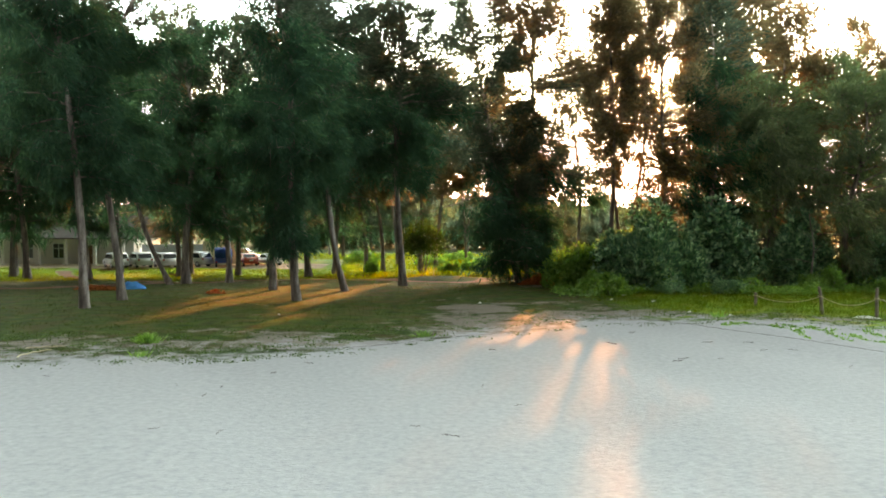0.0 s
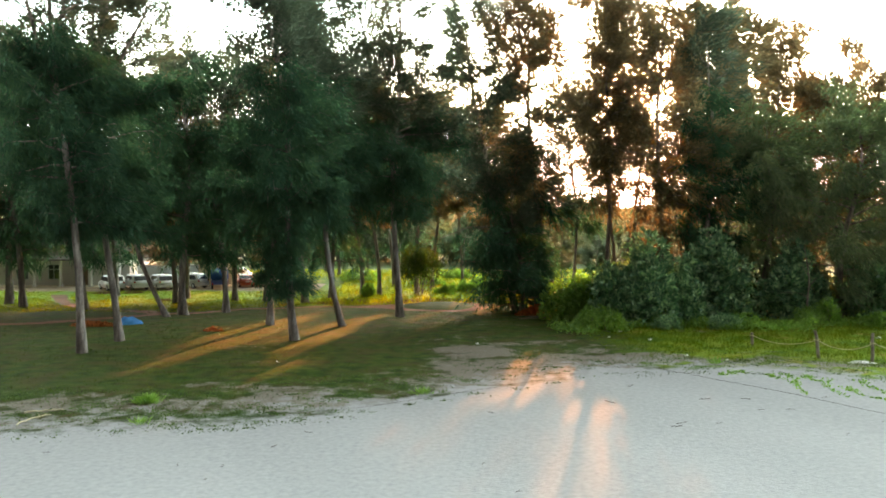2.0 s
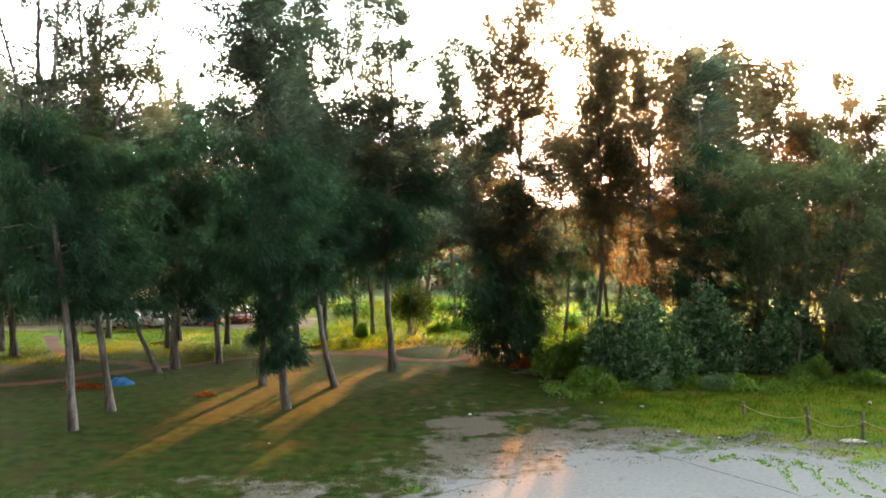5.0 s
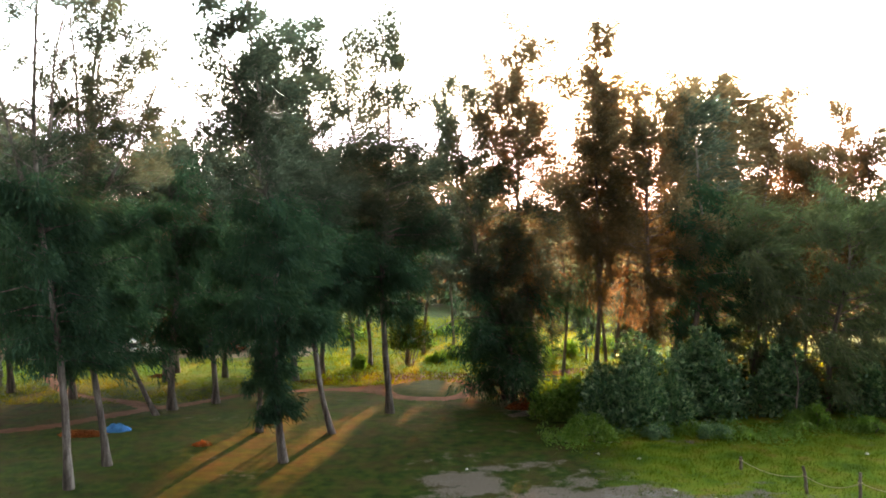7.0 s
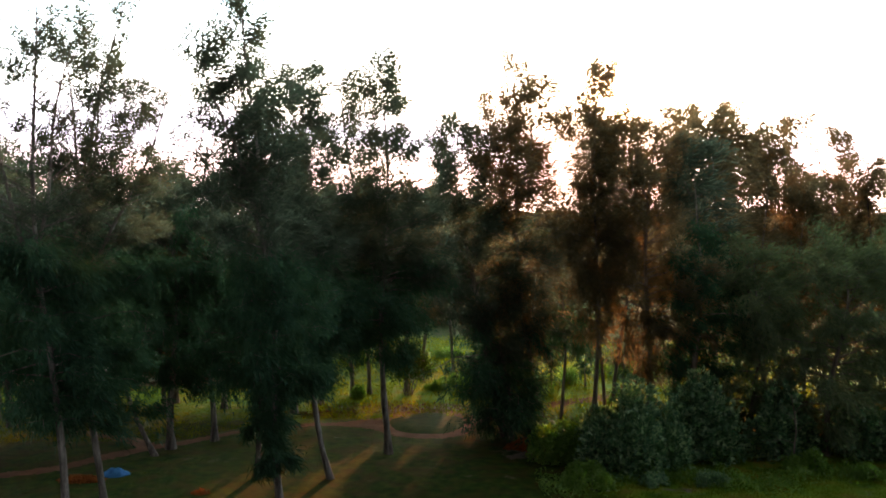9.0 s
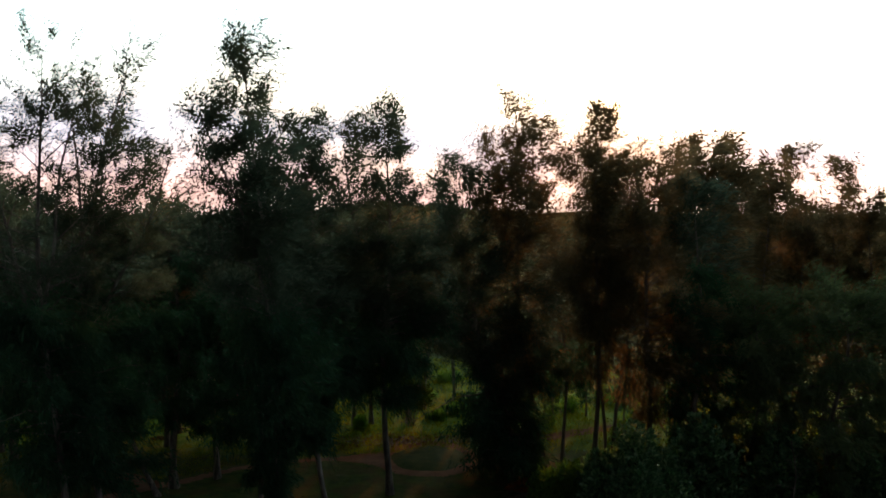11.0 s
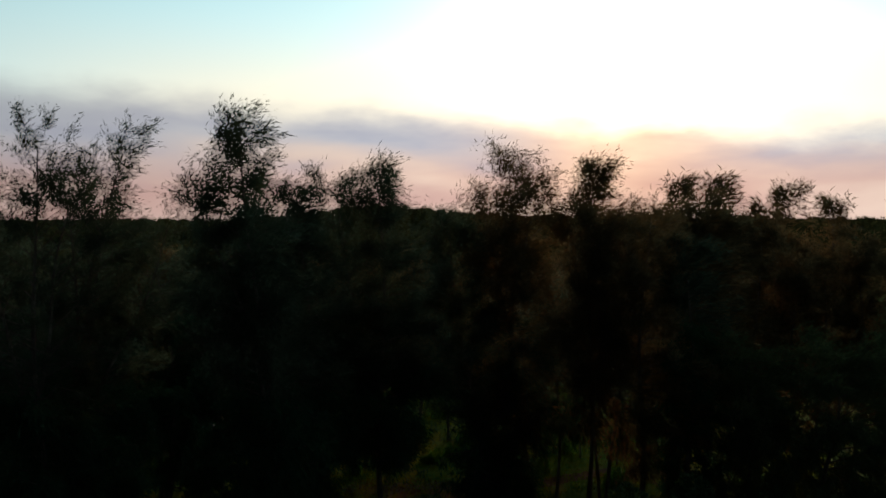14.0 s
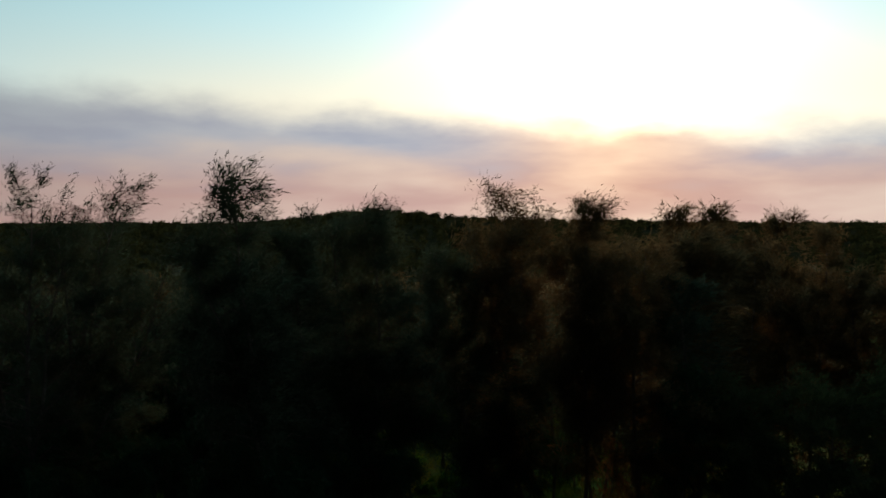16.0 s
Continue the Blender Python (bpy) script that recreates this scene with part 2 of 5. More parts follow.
PLASTER = material("white_plaster", [(0.60, 0.61, 0.60), (0.76, 0.76, 0.74)], 0.7, 12, 0.9, 0.2, 30)
CREAM = material("cream_plaster", [(0.50, 0.42, 0.30), (0.64, 0.55, 0.42)], 0.7, 12, 0.9, 0.2, 30)
BLUEWALL = material("pale_blue_sheet", [(0.45, 0.58, 0.64), (0.58, 0.70, 0.76)], 0.7, 12, 0.7, 0.2, 30)
DOORWOOD = material("brown_door", [(0.16, 0.09, 0.05), (0.26, 0.15, 0.08)], 1.5, 25, 0.6, 0.2, 30)
ROOFTILE = material("dark_roof", [(0.04, 0.03, 0.027), (0.07, 0.05, 0.045)], 0.8, 10, 0.85, 0.4, 20)
# The warm translucent tint stands in for haze over the far woods.
WOODS = material("far_foliage", [(0.015, 0.032, 0.02), (0.03, 0.052, 0.03), (0.05, 0.075, 0.04)], 0.05, 0.6, 1.0, 0, spec=0.0, translucent=(0.35, (3.0, 2.2, 1.6)))
HILL = material("hill_scrub", [(0.03, 0.045, 0.03), (0.05, 0.065, 0.04), (0.08, 0.09, 0.055)], 0.05, 0.6, 1.0, 0.4, 0.8, spec=0.0, dist=0.8)


def ground_material():
    mat = bpy.data.materials.new("beach_and_grass")
    mat.use_nodes = True
    nt = mat.node_tree
    N, L = nt.nodes.new, nt.links.new
    b = nt.nodes["Principled BSDF"]
    geo = N("ShaderNodeNewGeometry")

    def nz(scale, detail=4, stretch=None):
        n = N("ShaderNodeTexNoise")
        n.inputs["Scale"].default_value, n.inputs["Detail"].default_value = scale, detail
        if stretch:
            mp = N("ShaderNodeMapping")
            mp.inputs["Scale"].default_value = stretch
            L(geo.outputs["Position"], mp.inputs[0])
            L(mp.outputs[0], n.inputs["Vector"])
        else:
            L(geo.outputs["Position"], n.inputs["Vector"])
        return n.outputs[0]

    def ramp(f, stops):
        r = N("ShaderNodeValToRGB")
        e = r.color_ramp.elements
        e[0].position, e[0].color = stops[0][0], (*stops[0][1], 1)
        e[1].position, e[1].color = stops[-1][0], (*stops[-1][1], 1)
        for p, c in stops[1:-1]:
            e.new(p).color = (*c, 1)
        L(f, r.inputs[0])
        return r.outputs[0]

    def mix(f, a, c):
        n = N("ShaderNodeMix")
        n.data_type = "RGBA"
        L(f, n.inputs[0]), L(a, n.inputs[6]), L(c, n.inputs[7])
        return n.outputs[2]

    def mask(name, soft, grain):
        at = N("ShaderNodeAttribute")
        at.attribute_name = name
        n = N("ShaderNodeMath")
        n.operation = "MULTIPLY_ADD"
        L(grain, n.inputs[0])
        n.inputs[1].default_value = 0.9
        L(at.outputs["Fac"], n.inputs[2])
        r = N("ShaderNodeMapRange")
        r.inputs[1].default_value, r.inputs[2].default_value = 0.95 - soft, 0.95 + soft
        L(n.outputs[0], r.inputs[0])
        return r.outputs[0]

    mid, small, speckle = nz(1.3, 6), nz(14, 6), nz(5.0, 8)
    blend = N("ShaderNodeMath")
    blend.operation = "MULTIPLY_ADD"
    L(mid, blend.inputs[0])
    blend.inputs[1].default_value = 1.1
    half = N("ShaderNodeMath")
    half.operation = "MULTIPLY_ADD"
    L(small, half.inputs[0])
    half.inputs[1].default_value, half.inputs[2].default_value = 0.5, -0.3
    L(half.outputs[0], blend.inputs[2])
    patchy = blend.outputs[0]
    sand = ramp(speckle, [(0.3, (0.232, 0.236, 0.256)), (0.5, (0.266, 0.269, 0.288)), (0.7, (0.298, 0.300, 0.318))])
    # Lawn tones darkened: the trees' shade is put into the colour.
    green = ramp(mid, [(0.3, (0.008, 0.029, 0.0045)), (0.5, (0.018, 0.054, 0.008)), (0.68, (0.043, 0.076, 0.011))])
    straw = ramp(small, [(0.3, (0.044, 0.027, 0.01)), (0.7, (0.095, 0.064, 0.022))])
    dry = N("ShaderNodeMapRange")
    dry.inputs[1].default_value, dry.inputs[2].default_value, dry.inputs[4].default_value = 0.44, 0.64, 0.6
    L(nz(0.55, 7), dry.inputs[0])
    grass = mix(dry.outputs[0], green, straw)
    dirt = ramp(small, [(0.3, (0.11, 0.075, 0.055)), (0.5, (0.155, 0.132, 0.112)), (0.7, (0.205, 0.198, 0.188))])
    lush_sunlit = ramp(nz(0.5, 7), [(0.32, (0.035, 0.125, 0.016)), (0.46, (0.09, 0.20, 0.018)), (0.58, (0.15, 0.21, 0.024)), (0.68, (0.20, 0.16, 0.035))])
    field = mix(mask("lush_sunlit", 0.2, small), grass, lush_sunlit)
    field = mix(mask("bare", 0.11, patchy), field, dirt)
    col = mix(mask("sand", 0.16, patchy), field, sand)
    L(col, b.inputs["Base Color"])
    b.inputs["Roughness"].default_value, b.inputs["Specular IOR Level"].default_value = 0.95, 0.1
    rip = nz(7.0, 3, (1.0, 1.25, 1.0))
    fine = nz(26, 2)
    wave, turn, both = N("ShaderNodeTexWave"), N("ShaderNodeMapping"), N("ShaderNodeMath")
    turn.inputs["Rotation"].default_value = (0, 0, radians(62))
    L(geo.outputs["Position"], turn.inputs[0])
    L(turn.outputs[0], wave.inputs["Vector"])
    for key, val in (("Scale", 2.0), ("Distortion", 7.0), ("Detail", 3.0), ("Detail Scale", 1.4), ("Detail Roughness", 0.6)):
        wave.inputs[key].default_value = val
    both.operation = "MULTIPLY_ADD"
    L(wave.outputs["Fac"], both.inputs[0])
    both.inputs[1].default_value = 0.3
    L(rip, both.inputs[2])
    rip = both.outputs[0]
    s = N("ShaderNodeMath")
    s.operation = "MULTIPLY_ADD"
    L(fine, s.inputs[0])
    s.inputs[1].default_value = 0.3
    L(rip, s.inputs[2])
    bp = N("ShaderNodeBump")
    bp.inputs["Strength"].default_value, bp.inputs["Distance"].default_value = 0.4, 0.03
    L(s.outputs[0], bp.inputs["Height"])
    L(bp.outputs[0], b.inputs["Normal"])
    return mat


GROUND = ground_material()


# ---- mesh helpers ----
def mesh_np(name, verts, faces, mat, smooth=False):
    """A mesh from arrays: verts (n, 3) and faces (m, k) of one size."""
    verts, faces = np.asarray(verts, dtype=np.float32), np.asarray(faces, dtype=np.int32)
    me = bpy.data.meshes.new(name)
    m, k = faces.shape
    me.vertices.add(len(verts)), me.loops.add(m * k), me.polygons.add(m)
    me.vertices.foreach_set("co", verts.ravel())
    me.loops.foreach_set("vertex_index", faces.ravel())
    me.polygons.foreach_set("loop_start", np.arange(0, m * k, k, dtype=np.int32))
    me.polygons.foreach_set("use_smooth", np.full(m, smooth))
    me.update(calc_edges=True)
    me.materials.append(mat)
    return me


def place(name, me, parent=None, label=""):
    ob = new(name, me)
    if parent:
        ob.parent = parent
    if label:
        ob["label"] = label
    return ob


def part(name, bm, mat, parent, label="", smooth=False):
    """Links a bmesh as one mesh object under a thing or a part."""
    me = bpy.data.meshes.new(name)
    bm.to_mesh(me)
    bm.free()
    me.materials.append(mat)
    if smooth:
        for p in me.polygons:
            p.use_smooth = True
    return place(name, me, parent, label)


def thing(name, m, label, category, group="", kind=""):
    ob = new(name)
    ob.matrix_world = m
    ob.empty_display_size = 0.3
    return tagged(ob, label, category, group, kind)


def box(bm, lo, hi, bevel=0.0):
    r = bmesh.ops.create_cube(bm, size=1.0)
    for v in r["verts"]:
        v.co = Vector([lo[i] + (v.co[i] + 0.5) * (hi[i] - lo[i]) for i in range(3)])
    if bevel:
        es = {e for v in r["verts"] for e in v.link_edges}
        bmesh.ops.bevel(bm, geom=list(es), offset=bevel, segments=2, affect="EDGES")
    return bm


def prism(profile, x0, x1, bevel=0.0):
    """A side profile of (y, z) corners drawn out along x."""
    bm = bmesh.new()
    a = [bm.verts.new((x0, y, z)) for y, z in profile]
    c = [bm.verts.new((x1, y, z)) for y, z in profile]
    bm.faces.new(a), bm.faces.new(c[::-1])
    n = len(profile)
    for i in range(n):
        bm.faces.new((a[i], c[i], c[(i + 1) % n], a[(i + 1) % n]))
    bmesh.ops.recalc_face_normals(bm, faces=bm.faces)
    if bevel:
        bmesh.ops.bevel(bm, geom=list(bm.edges), offset=bevel, segments=2, affect="EDGES")
    return bm


def tubes(lines, sides=6):
    """Tapered tubes along polylines of ((x, y, z), radius); arrays of verts and quads."""
    V, Q, n0 = [], [], 0
    ang = np.linspace(0, 2 * np.pi, sides, endpoint=False)
    for pts, rad in lines:
        pts, rad = np.asarray(pts, float), np.asarray(rad, float)
        d = np.gradient(pts, axis=0)
        d /= np.linalg.norm(d, axis=1, keepdims=True) + 1e-9
        up = np.where(np.abs(d[:, 2:3]) > 0.9, [[1.0, 0, 0]], [[0, 0, 1.0]])
        u = np.cross(d, up)
        u /= np.linalg.norm(u, axis=1, keepdims=True) + 1e-9
        w = np.cross(d, u)
        ring = pts[:, None] + rad[:, None, None] * (np.cos(ang)[None, :, None] * u[:, None] + np.sin(ang)[None, :, None] * w[:, None])
        k = len(pts)
        V.append(ring.reshape(-1, 3))
        i, j = np.meshgrid(np.arange(k - 1), np.arange(sides), indexing="ij")
        a, b2 = n0 + i * sides + j, n0 + i * sides + (j + 1) % sides
        Q.append(np.stack([a, b2, b2 + sides, a + sides], -1).reshape(-1, 4))
        n0 += k * sides
    return np.concatenate(V), np.concatenate(Q)


def kites(pos, way, length, width, rng, fold=0.0):
    """Slim four-cornered leaves: at pos, pointing along way."""
    n = len(pos)
    way = way / (np.linalg.norm(way, axis=1, keepdims=True) + 1e-9)
    side = np.cross(way, rng.normal(size=(n, 3)))
    side /= np.linalg.norm(side, axis=1, keepdims=True) + 1e-9
    length, width = np.asarray(length).reshape(-1, 1), np.asarray(width).reshape(-1, 1)
    midp = pos + way * length * 0.45
    V = np.stack([pos, midp + side * width / 2, pos + way * length, midp - side * width / 2], 1)
    if fold:
        V[:, 1::2] += np.cross(way, side)[:, None] * (width * fold)[:, None]
    return V.reshape(-1, 3), np.arange(4 * n).reshape(n, 4)


def needles(pos, way, length, width, rng):
    """Three-cornered drooping sprays: at pos, pointing along way."""
    n = len(pos)
    way = way / (np.linalg.norm(way, axis=1, keepdims=True) + 1e-9)
    side = np.cross(way, rng.normal(size=(n, 3)))
    side *= width[:, None] / 2 / (np.linalg.norm(side, axis=1, keepdims=True) + 1e-9)
    V = np.stack([pos + side, pos - side, pos + way * length[:, None]], 1)
    return V.reshape(-1, 3), np.arange(3 * n).reshape(n, 3)


WIND = np.array([0.35, -0.10, 0.0])


# ---- trees ----
def bend(a, b, n, rng, wob, early=1.0):
    """A wavering line from a to b; early > 1 takes most of the lean low down."""
    s = np.linspace(0, 1, n)[:, None]
    lean = np.concatenate([np.repeat(1 - (1 - s) ** early, 2, axis=1), s], axis=1)
    p = np.asarray(a) * (1 - lean) + np.asarray(b) * lean
    ph = rng.uniform(0, 6.28, 2)
    off = np.stack([np.sin(s[:, 0] * 5.2 + ph[0]) - np.sin(ph[0]), np.sin(s[:, 0] * 4.1 + ph[1]) - np.sin(ph[1]), 0 * s[:, 0]], 1)
    return p + off * wob * np.sin(s * np.pi)


def grow(seed, top, r0, lo, spread, limbs=80, low=(16, 20), high=(12, 40), tuft=0.05, skirt=(), part_at=0.6, forks=(), size=1.0, size_low=1.0, twiggy=True, early=1.0, shape="oval", bare=0.0, loose=0.17):
    """Wood lines and foliage arrays of a casuarina whose foot is at the origin. lo: the share of the height where
    the crown begins; low, high: twigs on a limb and sprays on a twig below and above the share part_at, above which
    the sprays are finer; forks: (share, top point) of further leaders; bare: the share of upper limbs that are missing,
    the others being longer, steeper and tufted towards their ends."""
    rng = np.random.default_rng(seed)
    top = np.asarray(top, float) * np.array([1, 1, 0.955])
    stem = bend((0, 0, -0.3), top, 14, rng, 0.5, early)
    s = np.linspace(0, 1, 14)
    rad = r0 * (1 - s) ** 0.8 + 0.02
    rad[0] *= 1.6
    stems = [(stem, rad, 0.0)]
    for f, ft in forks:
        i = int(f * 13)
        st = bend(stem[i], np.asarray(ft, float) * np.array([1, 1, 0.955]), 9, rng, 0.3)
        stems.append((st, rad[i] * 0.8 * (1 - np.linspace(0, 1, 9)) ** 0.8 + 0.02, f))
    wood = [(p, r) for p, r, _ in stems]
    rows = {0: [], 1: []}
    ph = rng.uniform(0, 6.28, 2)
    for si, (st, sr, f0) in enumerate(stems):
        u0 = max(lo, f0 + 0.03)
        count = int(limbs * (1 - u0) / (1 - lo) * (1.0 if si == 0 else 0.9))
        shoots = [(s0 + (s1 - s0) * (j + 0.5) / m, sp) for s0, s1, m, sp in skirt for j in range(m)] if si == 0 else []
        for i in range(count + len(shoots)):
            u = u0 + (0.99 - u0) * ((i + rng.uniform(0, 1)) / count) if i < count else shoots[i - count][0]
            k = (u - f0) / (1 - f0) * (len(st) - 1)
            a = int(k)
            p = st[a] * (1 - (k - a)) + st[min(a + 1, len(st) - 1)] * (k - a)
            rr = np.interp(k, np.arange(len(st)), sr)
            v = max(0.0, (u - lo) / (1 - lo))
            if u >= part_at and rng.uniform(0, 1) < bare * (1.35 - v):
                continue
            if shape == "oval":
                prof = 0.42 + 1.75 * v if v < 0.35 else max(0.42, 1.12 - 0.55 * v ** 1.6)
            elif shape == "cone":
                prof = min(0.6 + 3.0 * v, 1.15 - 0.62 * v)
            else:
                prof = 0.72 + 0.35 * math.sin(math.pi * min(1, v * 0.85 + 0.1))
            az = i * 2.4 + rng.uniform(-0.6, 0.6)
            lump = 1 + 0.3 * math.sin(2 * az + 9 * u + ph[0]) + 0.2 * math.sin(az - 23 * u + ph[1])
            L = max(0.25, (spread * prof if i < count else shoots[i - count][1]) * rng.uniform(0.5, 1.05) * lump)
            el = 0.05 + 0.8 * v + rng.uniform(-0.15, 0.15)
            if u >= part_at:
                L, el = L * (1 + 0.3 * bare), el + 0.2 * bare
            if v > 0.85:
                L = min(L, 0.6 * spread)
            d0 = np.array([math.cos(az) * math.cos(el), math.sin(az) * math.cos(el), math.sin(el)])
            q = np.linspace(0, 1, 5)[:, None]
            pts = p + d0 * L * q + np.array([0, 0, -1.0]) * L * 0.2 * q ** 2 + WIND * L * 0.2 * q ** 2 + rng.normal(size=(5, 3)) * 0.06 * L * q
            wood.append((pts, np.maximum(min(rr * 0.5, 0.02 + L * 0.012) * (1 - q[:, 0] * 0.85), 0.007)))
            tier = int(u >= part_at)
            n = max(2, int((low, high)[tier][0] * (0.35 + 0.65 * L / spread) * rng.choice([0.35, 0.9, 1.3]) * (1 - 0.45 * tier * (u - part_at) / (1 - part_at))))
            q2 = rng.uniform(0.06 if tier == 0 else 0.2 + 0.3 * bare, 1.0, n) ** 0.75
            kk = q2 * 4
            ai = np.minimum(kk.astype(int), 3)
            fr = (kk - ai)[:, None]
            tp = pts[ai] * (1 - fr) + pts[ai + 1] * fr
            td = d0 * 0.6 + rng.normal(size=(n, 3)) * 0.6 + np.array([0, 0, 0.3 * tier]) + WIND * (0.5, 0.9)[tier]
            td /= np.linalg.norm(td, axis=1, keepdims=True)
            tl = rng.uniform(0.45, 1.5, n) * (1.1 if tier == 0 else 1.05) * (1.0 if i < count else 0.5)
            rows[tier].append((tp, td, tl))
            for t in range(0, n, 4) if twiggy else ():
                wood.append((np.stack([tp[t], tp[t] + td[t] * tl[t]]), np.array([0.018, 0.007])))
    leaves = {}
    for tier in (0, 1):
        if not rows[tier]:
            continue
        P, D, Ln = (np.concatenate([r[k] for r in rows[tier]]) for k in range(3))
        idx = np.repeat(np.arange(len(P)), (low, high)[tier][1])
        m = len(idx)
        jit = 0.22 if tier == 0 else loose
        pos = P[idx] + D[idx] * (rng.uniform((0.0, tuft)[tier], 1.05, m) * Ln[idx])[:, None] + rng.normal(size=(m, 3)) * jit
        way = D[idx] * (0.75, 1.0)[tier] + rng.normal(size=(m, 3)) * (0.42, 0.38)[tier] + np.array([0, 0, (-0.9, -0.21)[tier]]) + WIND * (1.0, 1.3)[tier]
        if tier == 0:
            ln, wd = rng.uniform(0.35, 0.95, m) * size_low, rng.uniform(0.07, 0.15, m) * size_low
        else:
            ln, wd = rng.uniform(0.22, 0.62, m) * size, rng.uniform(0.05, 0.105, m) * size
        leaves[tier] = needles(pos, way, ln, wd, rng)
    return wood, leaves


def casuarina(base, top, label, seed, mat=None, group="shore trees", **kw):
    ob = thing("casuarina_tree", Matrix.Translation(base), label, "tree", group)
    wood, leaves = grow(seed, Vector(top) - Vector(base), **kw)
    stems, h_full = 1 + len(kw.get("forks", ())), top[2]
    v, q = tubes(wood[:stems], 11)
    v = v + np.random.default_rng(seed).normal(size=v.shape) * 0.022 * np.clip((h_full - v[:, 2:3]) / h_full, 0.1, 1) * np.array([1, 1, 0.3])
    v2, q2 = tubes(wood[stems:], 4)
    place("trunk", mesh_np("trunk", np.vstack([v, v2]), np.vstack([q, q2 + len(v)]), BARK, True), ob, "grey fissured trunk with its limbs")
    if 0 in leaves:
        place("crown", mesh_np("crown", *leaves[0], mat or NEEDLE), ob, "feathery drooping green needles")
    # The treetop's glow comes from its lighter colour.
    place("treetop", mesh_np("treetop", *leaves[1], mat or NEEDLE_TOP_LIT), ob, "thin sprays of the treetop, paled by light put into the colour")
    return ob


def ground_z(x, y):
    """Height of the ground: level beach, gently lower inland, with soft unevenness."""
    x, y = np.asarray(x, float), np.asarray(y, float)
    t = np.clip((y - 52) / 32, 0, 1)
    z = -0.85 * t * t * (3 - 2 * t)
    near = np.clip((150 - np.abs(y - 40)) / 100, 0, 1)
    return z + near * (0.05 * np.sin(x * 0.31 + 1.1) * np.sin(y * 0.27) + 0.03 * np.sin(x * 0.83 + y * 0.41))


def gz(x, y):
    return float(ground_z(x, y))


# ---- ground ----
def ground():
    def axis(lo, hi, step, far):
        a = list(np.arange(lo, hi + 1e-6, step))
        d = step
        while a[-1] < far:
            d *= 1.35
            a.append(a[-1] + d)
        d = step
        while a[0] > -far:
            d *= 1.35
            a.insert(0, a[0] - d)
        return np.array(a)

    xs, ys = axis(-46, 46, 0.45, 4000), axis(14, 96, 0.45, 4000)
    X, Y = np.meshgrid(xs, ys, indexing="xy")
    Z = ground_z(X, Y)
    nx, ny = len(xs), len(ys)
    i, j = np.meshgrid(np.arange(ny - 1), np.arange(nx - 1), indexing="ij")
    a = (i * nx + j).ravel()
    me = mesh_np("ground", np.stack([X.ravel(), Y.ravel(), Z.ravel()], 1), np.stack([a, a + 1, a + nx + 1, a + nx], 1), GROUND, True)
    n = np.array([noise.fractal((x * 0.22, y * 0.35, 0.0), 1.0, 2.0, 4) if abs(x) < 60 and 0 < y < 120 else 0.0 for x, y in zip(X.ravel(), Y.ravel())]).reshape(X.shape)
    shore = np.interp(X, SHORE_X, SHORE_Y)
    sand = np.interp(Y - shore - n * 1.6, [-2.5, -0.4, 0.7, 3.5, 7.0], [1.3, 0.95, 0.52, 0.34, 0.0])
    fringe = np.clip(1.3 - np.abs(Y - shore - 2.5) / 5.0, 0, 1) * (0.66 + 0.4 * n)
    n2 = np.roll(n, (37, 61), (0, 1))
    spot = np.exp(-(((X - 0.9 + (Y - 44) * 0.08) / 2.0) ** 2 + ((Y - 43.5) / 6.0) ** 2)) * np.clip(0.72 + 1.1 * np.roll(n, (11, 23), (0, 1)), 0, 1.25)
    apron = np.exp(-(((X - 6.0) / 6.5) ** 4 + ((Y - 44.0) / 5.5) ** 4))
    patch = 0.55 * spot + 0.5 * np.clip(n2, 0, 1) * (Y < 70) + apron * (0.26 + 0.55 * n)
    litter = 0.65 * np.exp(-(((X - 9) / 4) ** 2 + ((Y - 62) / 3) ** 2)) + 0.75 * np.exp(-(((X + 2) / 10) ** 2 + ((Y - 78.5) / 3.0) ** 2))
    road = 0.4 * np.exp(-((Y - 90) / 3.0) ** 2) * (X < -17)
    bare = np.clip(patch + litter + road + fringe * 0.7, 0, 1)
    # Rich grass at right; the inland bands put sunlight into the ground colour.
    lush_sunlit = np.clip(0.9 / (1 + np.exp(np.clip(-(X - 11.0 - 1.5 * n) / 1.6, -50, 50))) * (Y < 62) + 0.62 * np.exp(-((Y - 106) / 24) ** 2) + 0.6 * np.exp(-((Y - 82) / 9) ** 2) + 0.25 * n2, 0, 1)
    for name, val in (("sand", np.maximum(sand, 0.3 * spot)), ("bare", bare), ("lush_sunlit", lush_sunlit)):
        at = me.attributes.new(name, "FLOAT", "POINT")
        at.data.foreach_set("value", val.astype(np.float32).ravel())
    tagged(place("ground", me), "white sand beach running into patchy grass under trees", "ground", kind="structure")


SHORE_X = [-40, -15, -9, -5, 0, 4, 8, 12, 18, 24, 40]
SHORE_Y = [27, 27.5, 28.2, 30, 32.5, 36, 38.3, 39, 38.4, 35, 33]
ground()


# ---- paths ----
TAN = material("tan_dirt", [(0.17, 0.12, 0.08), (0.25, 0.18, 0.125), (0.33, 0.25, 0.18)], 0.6, 9, 0.95, 0.5, 20, spec=0.05)


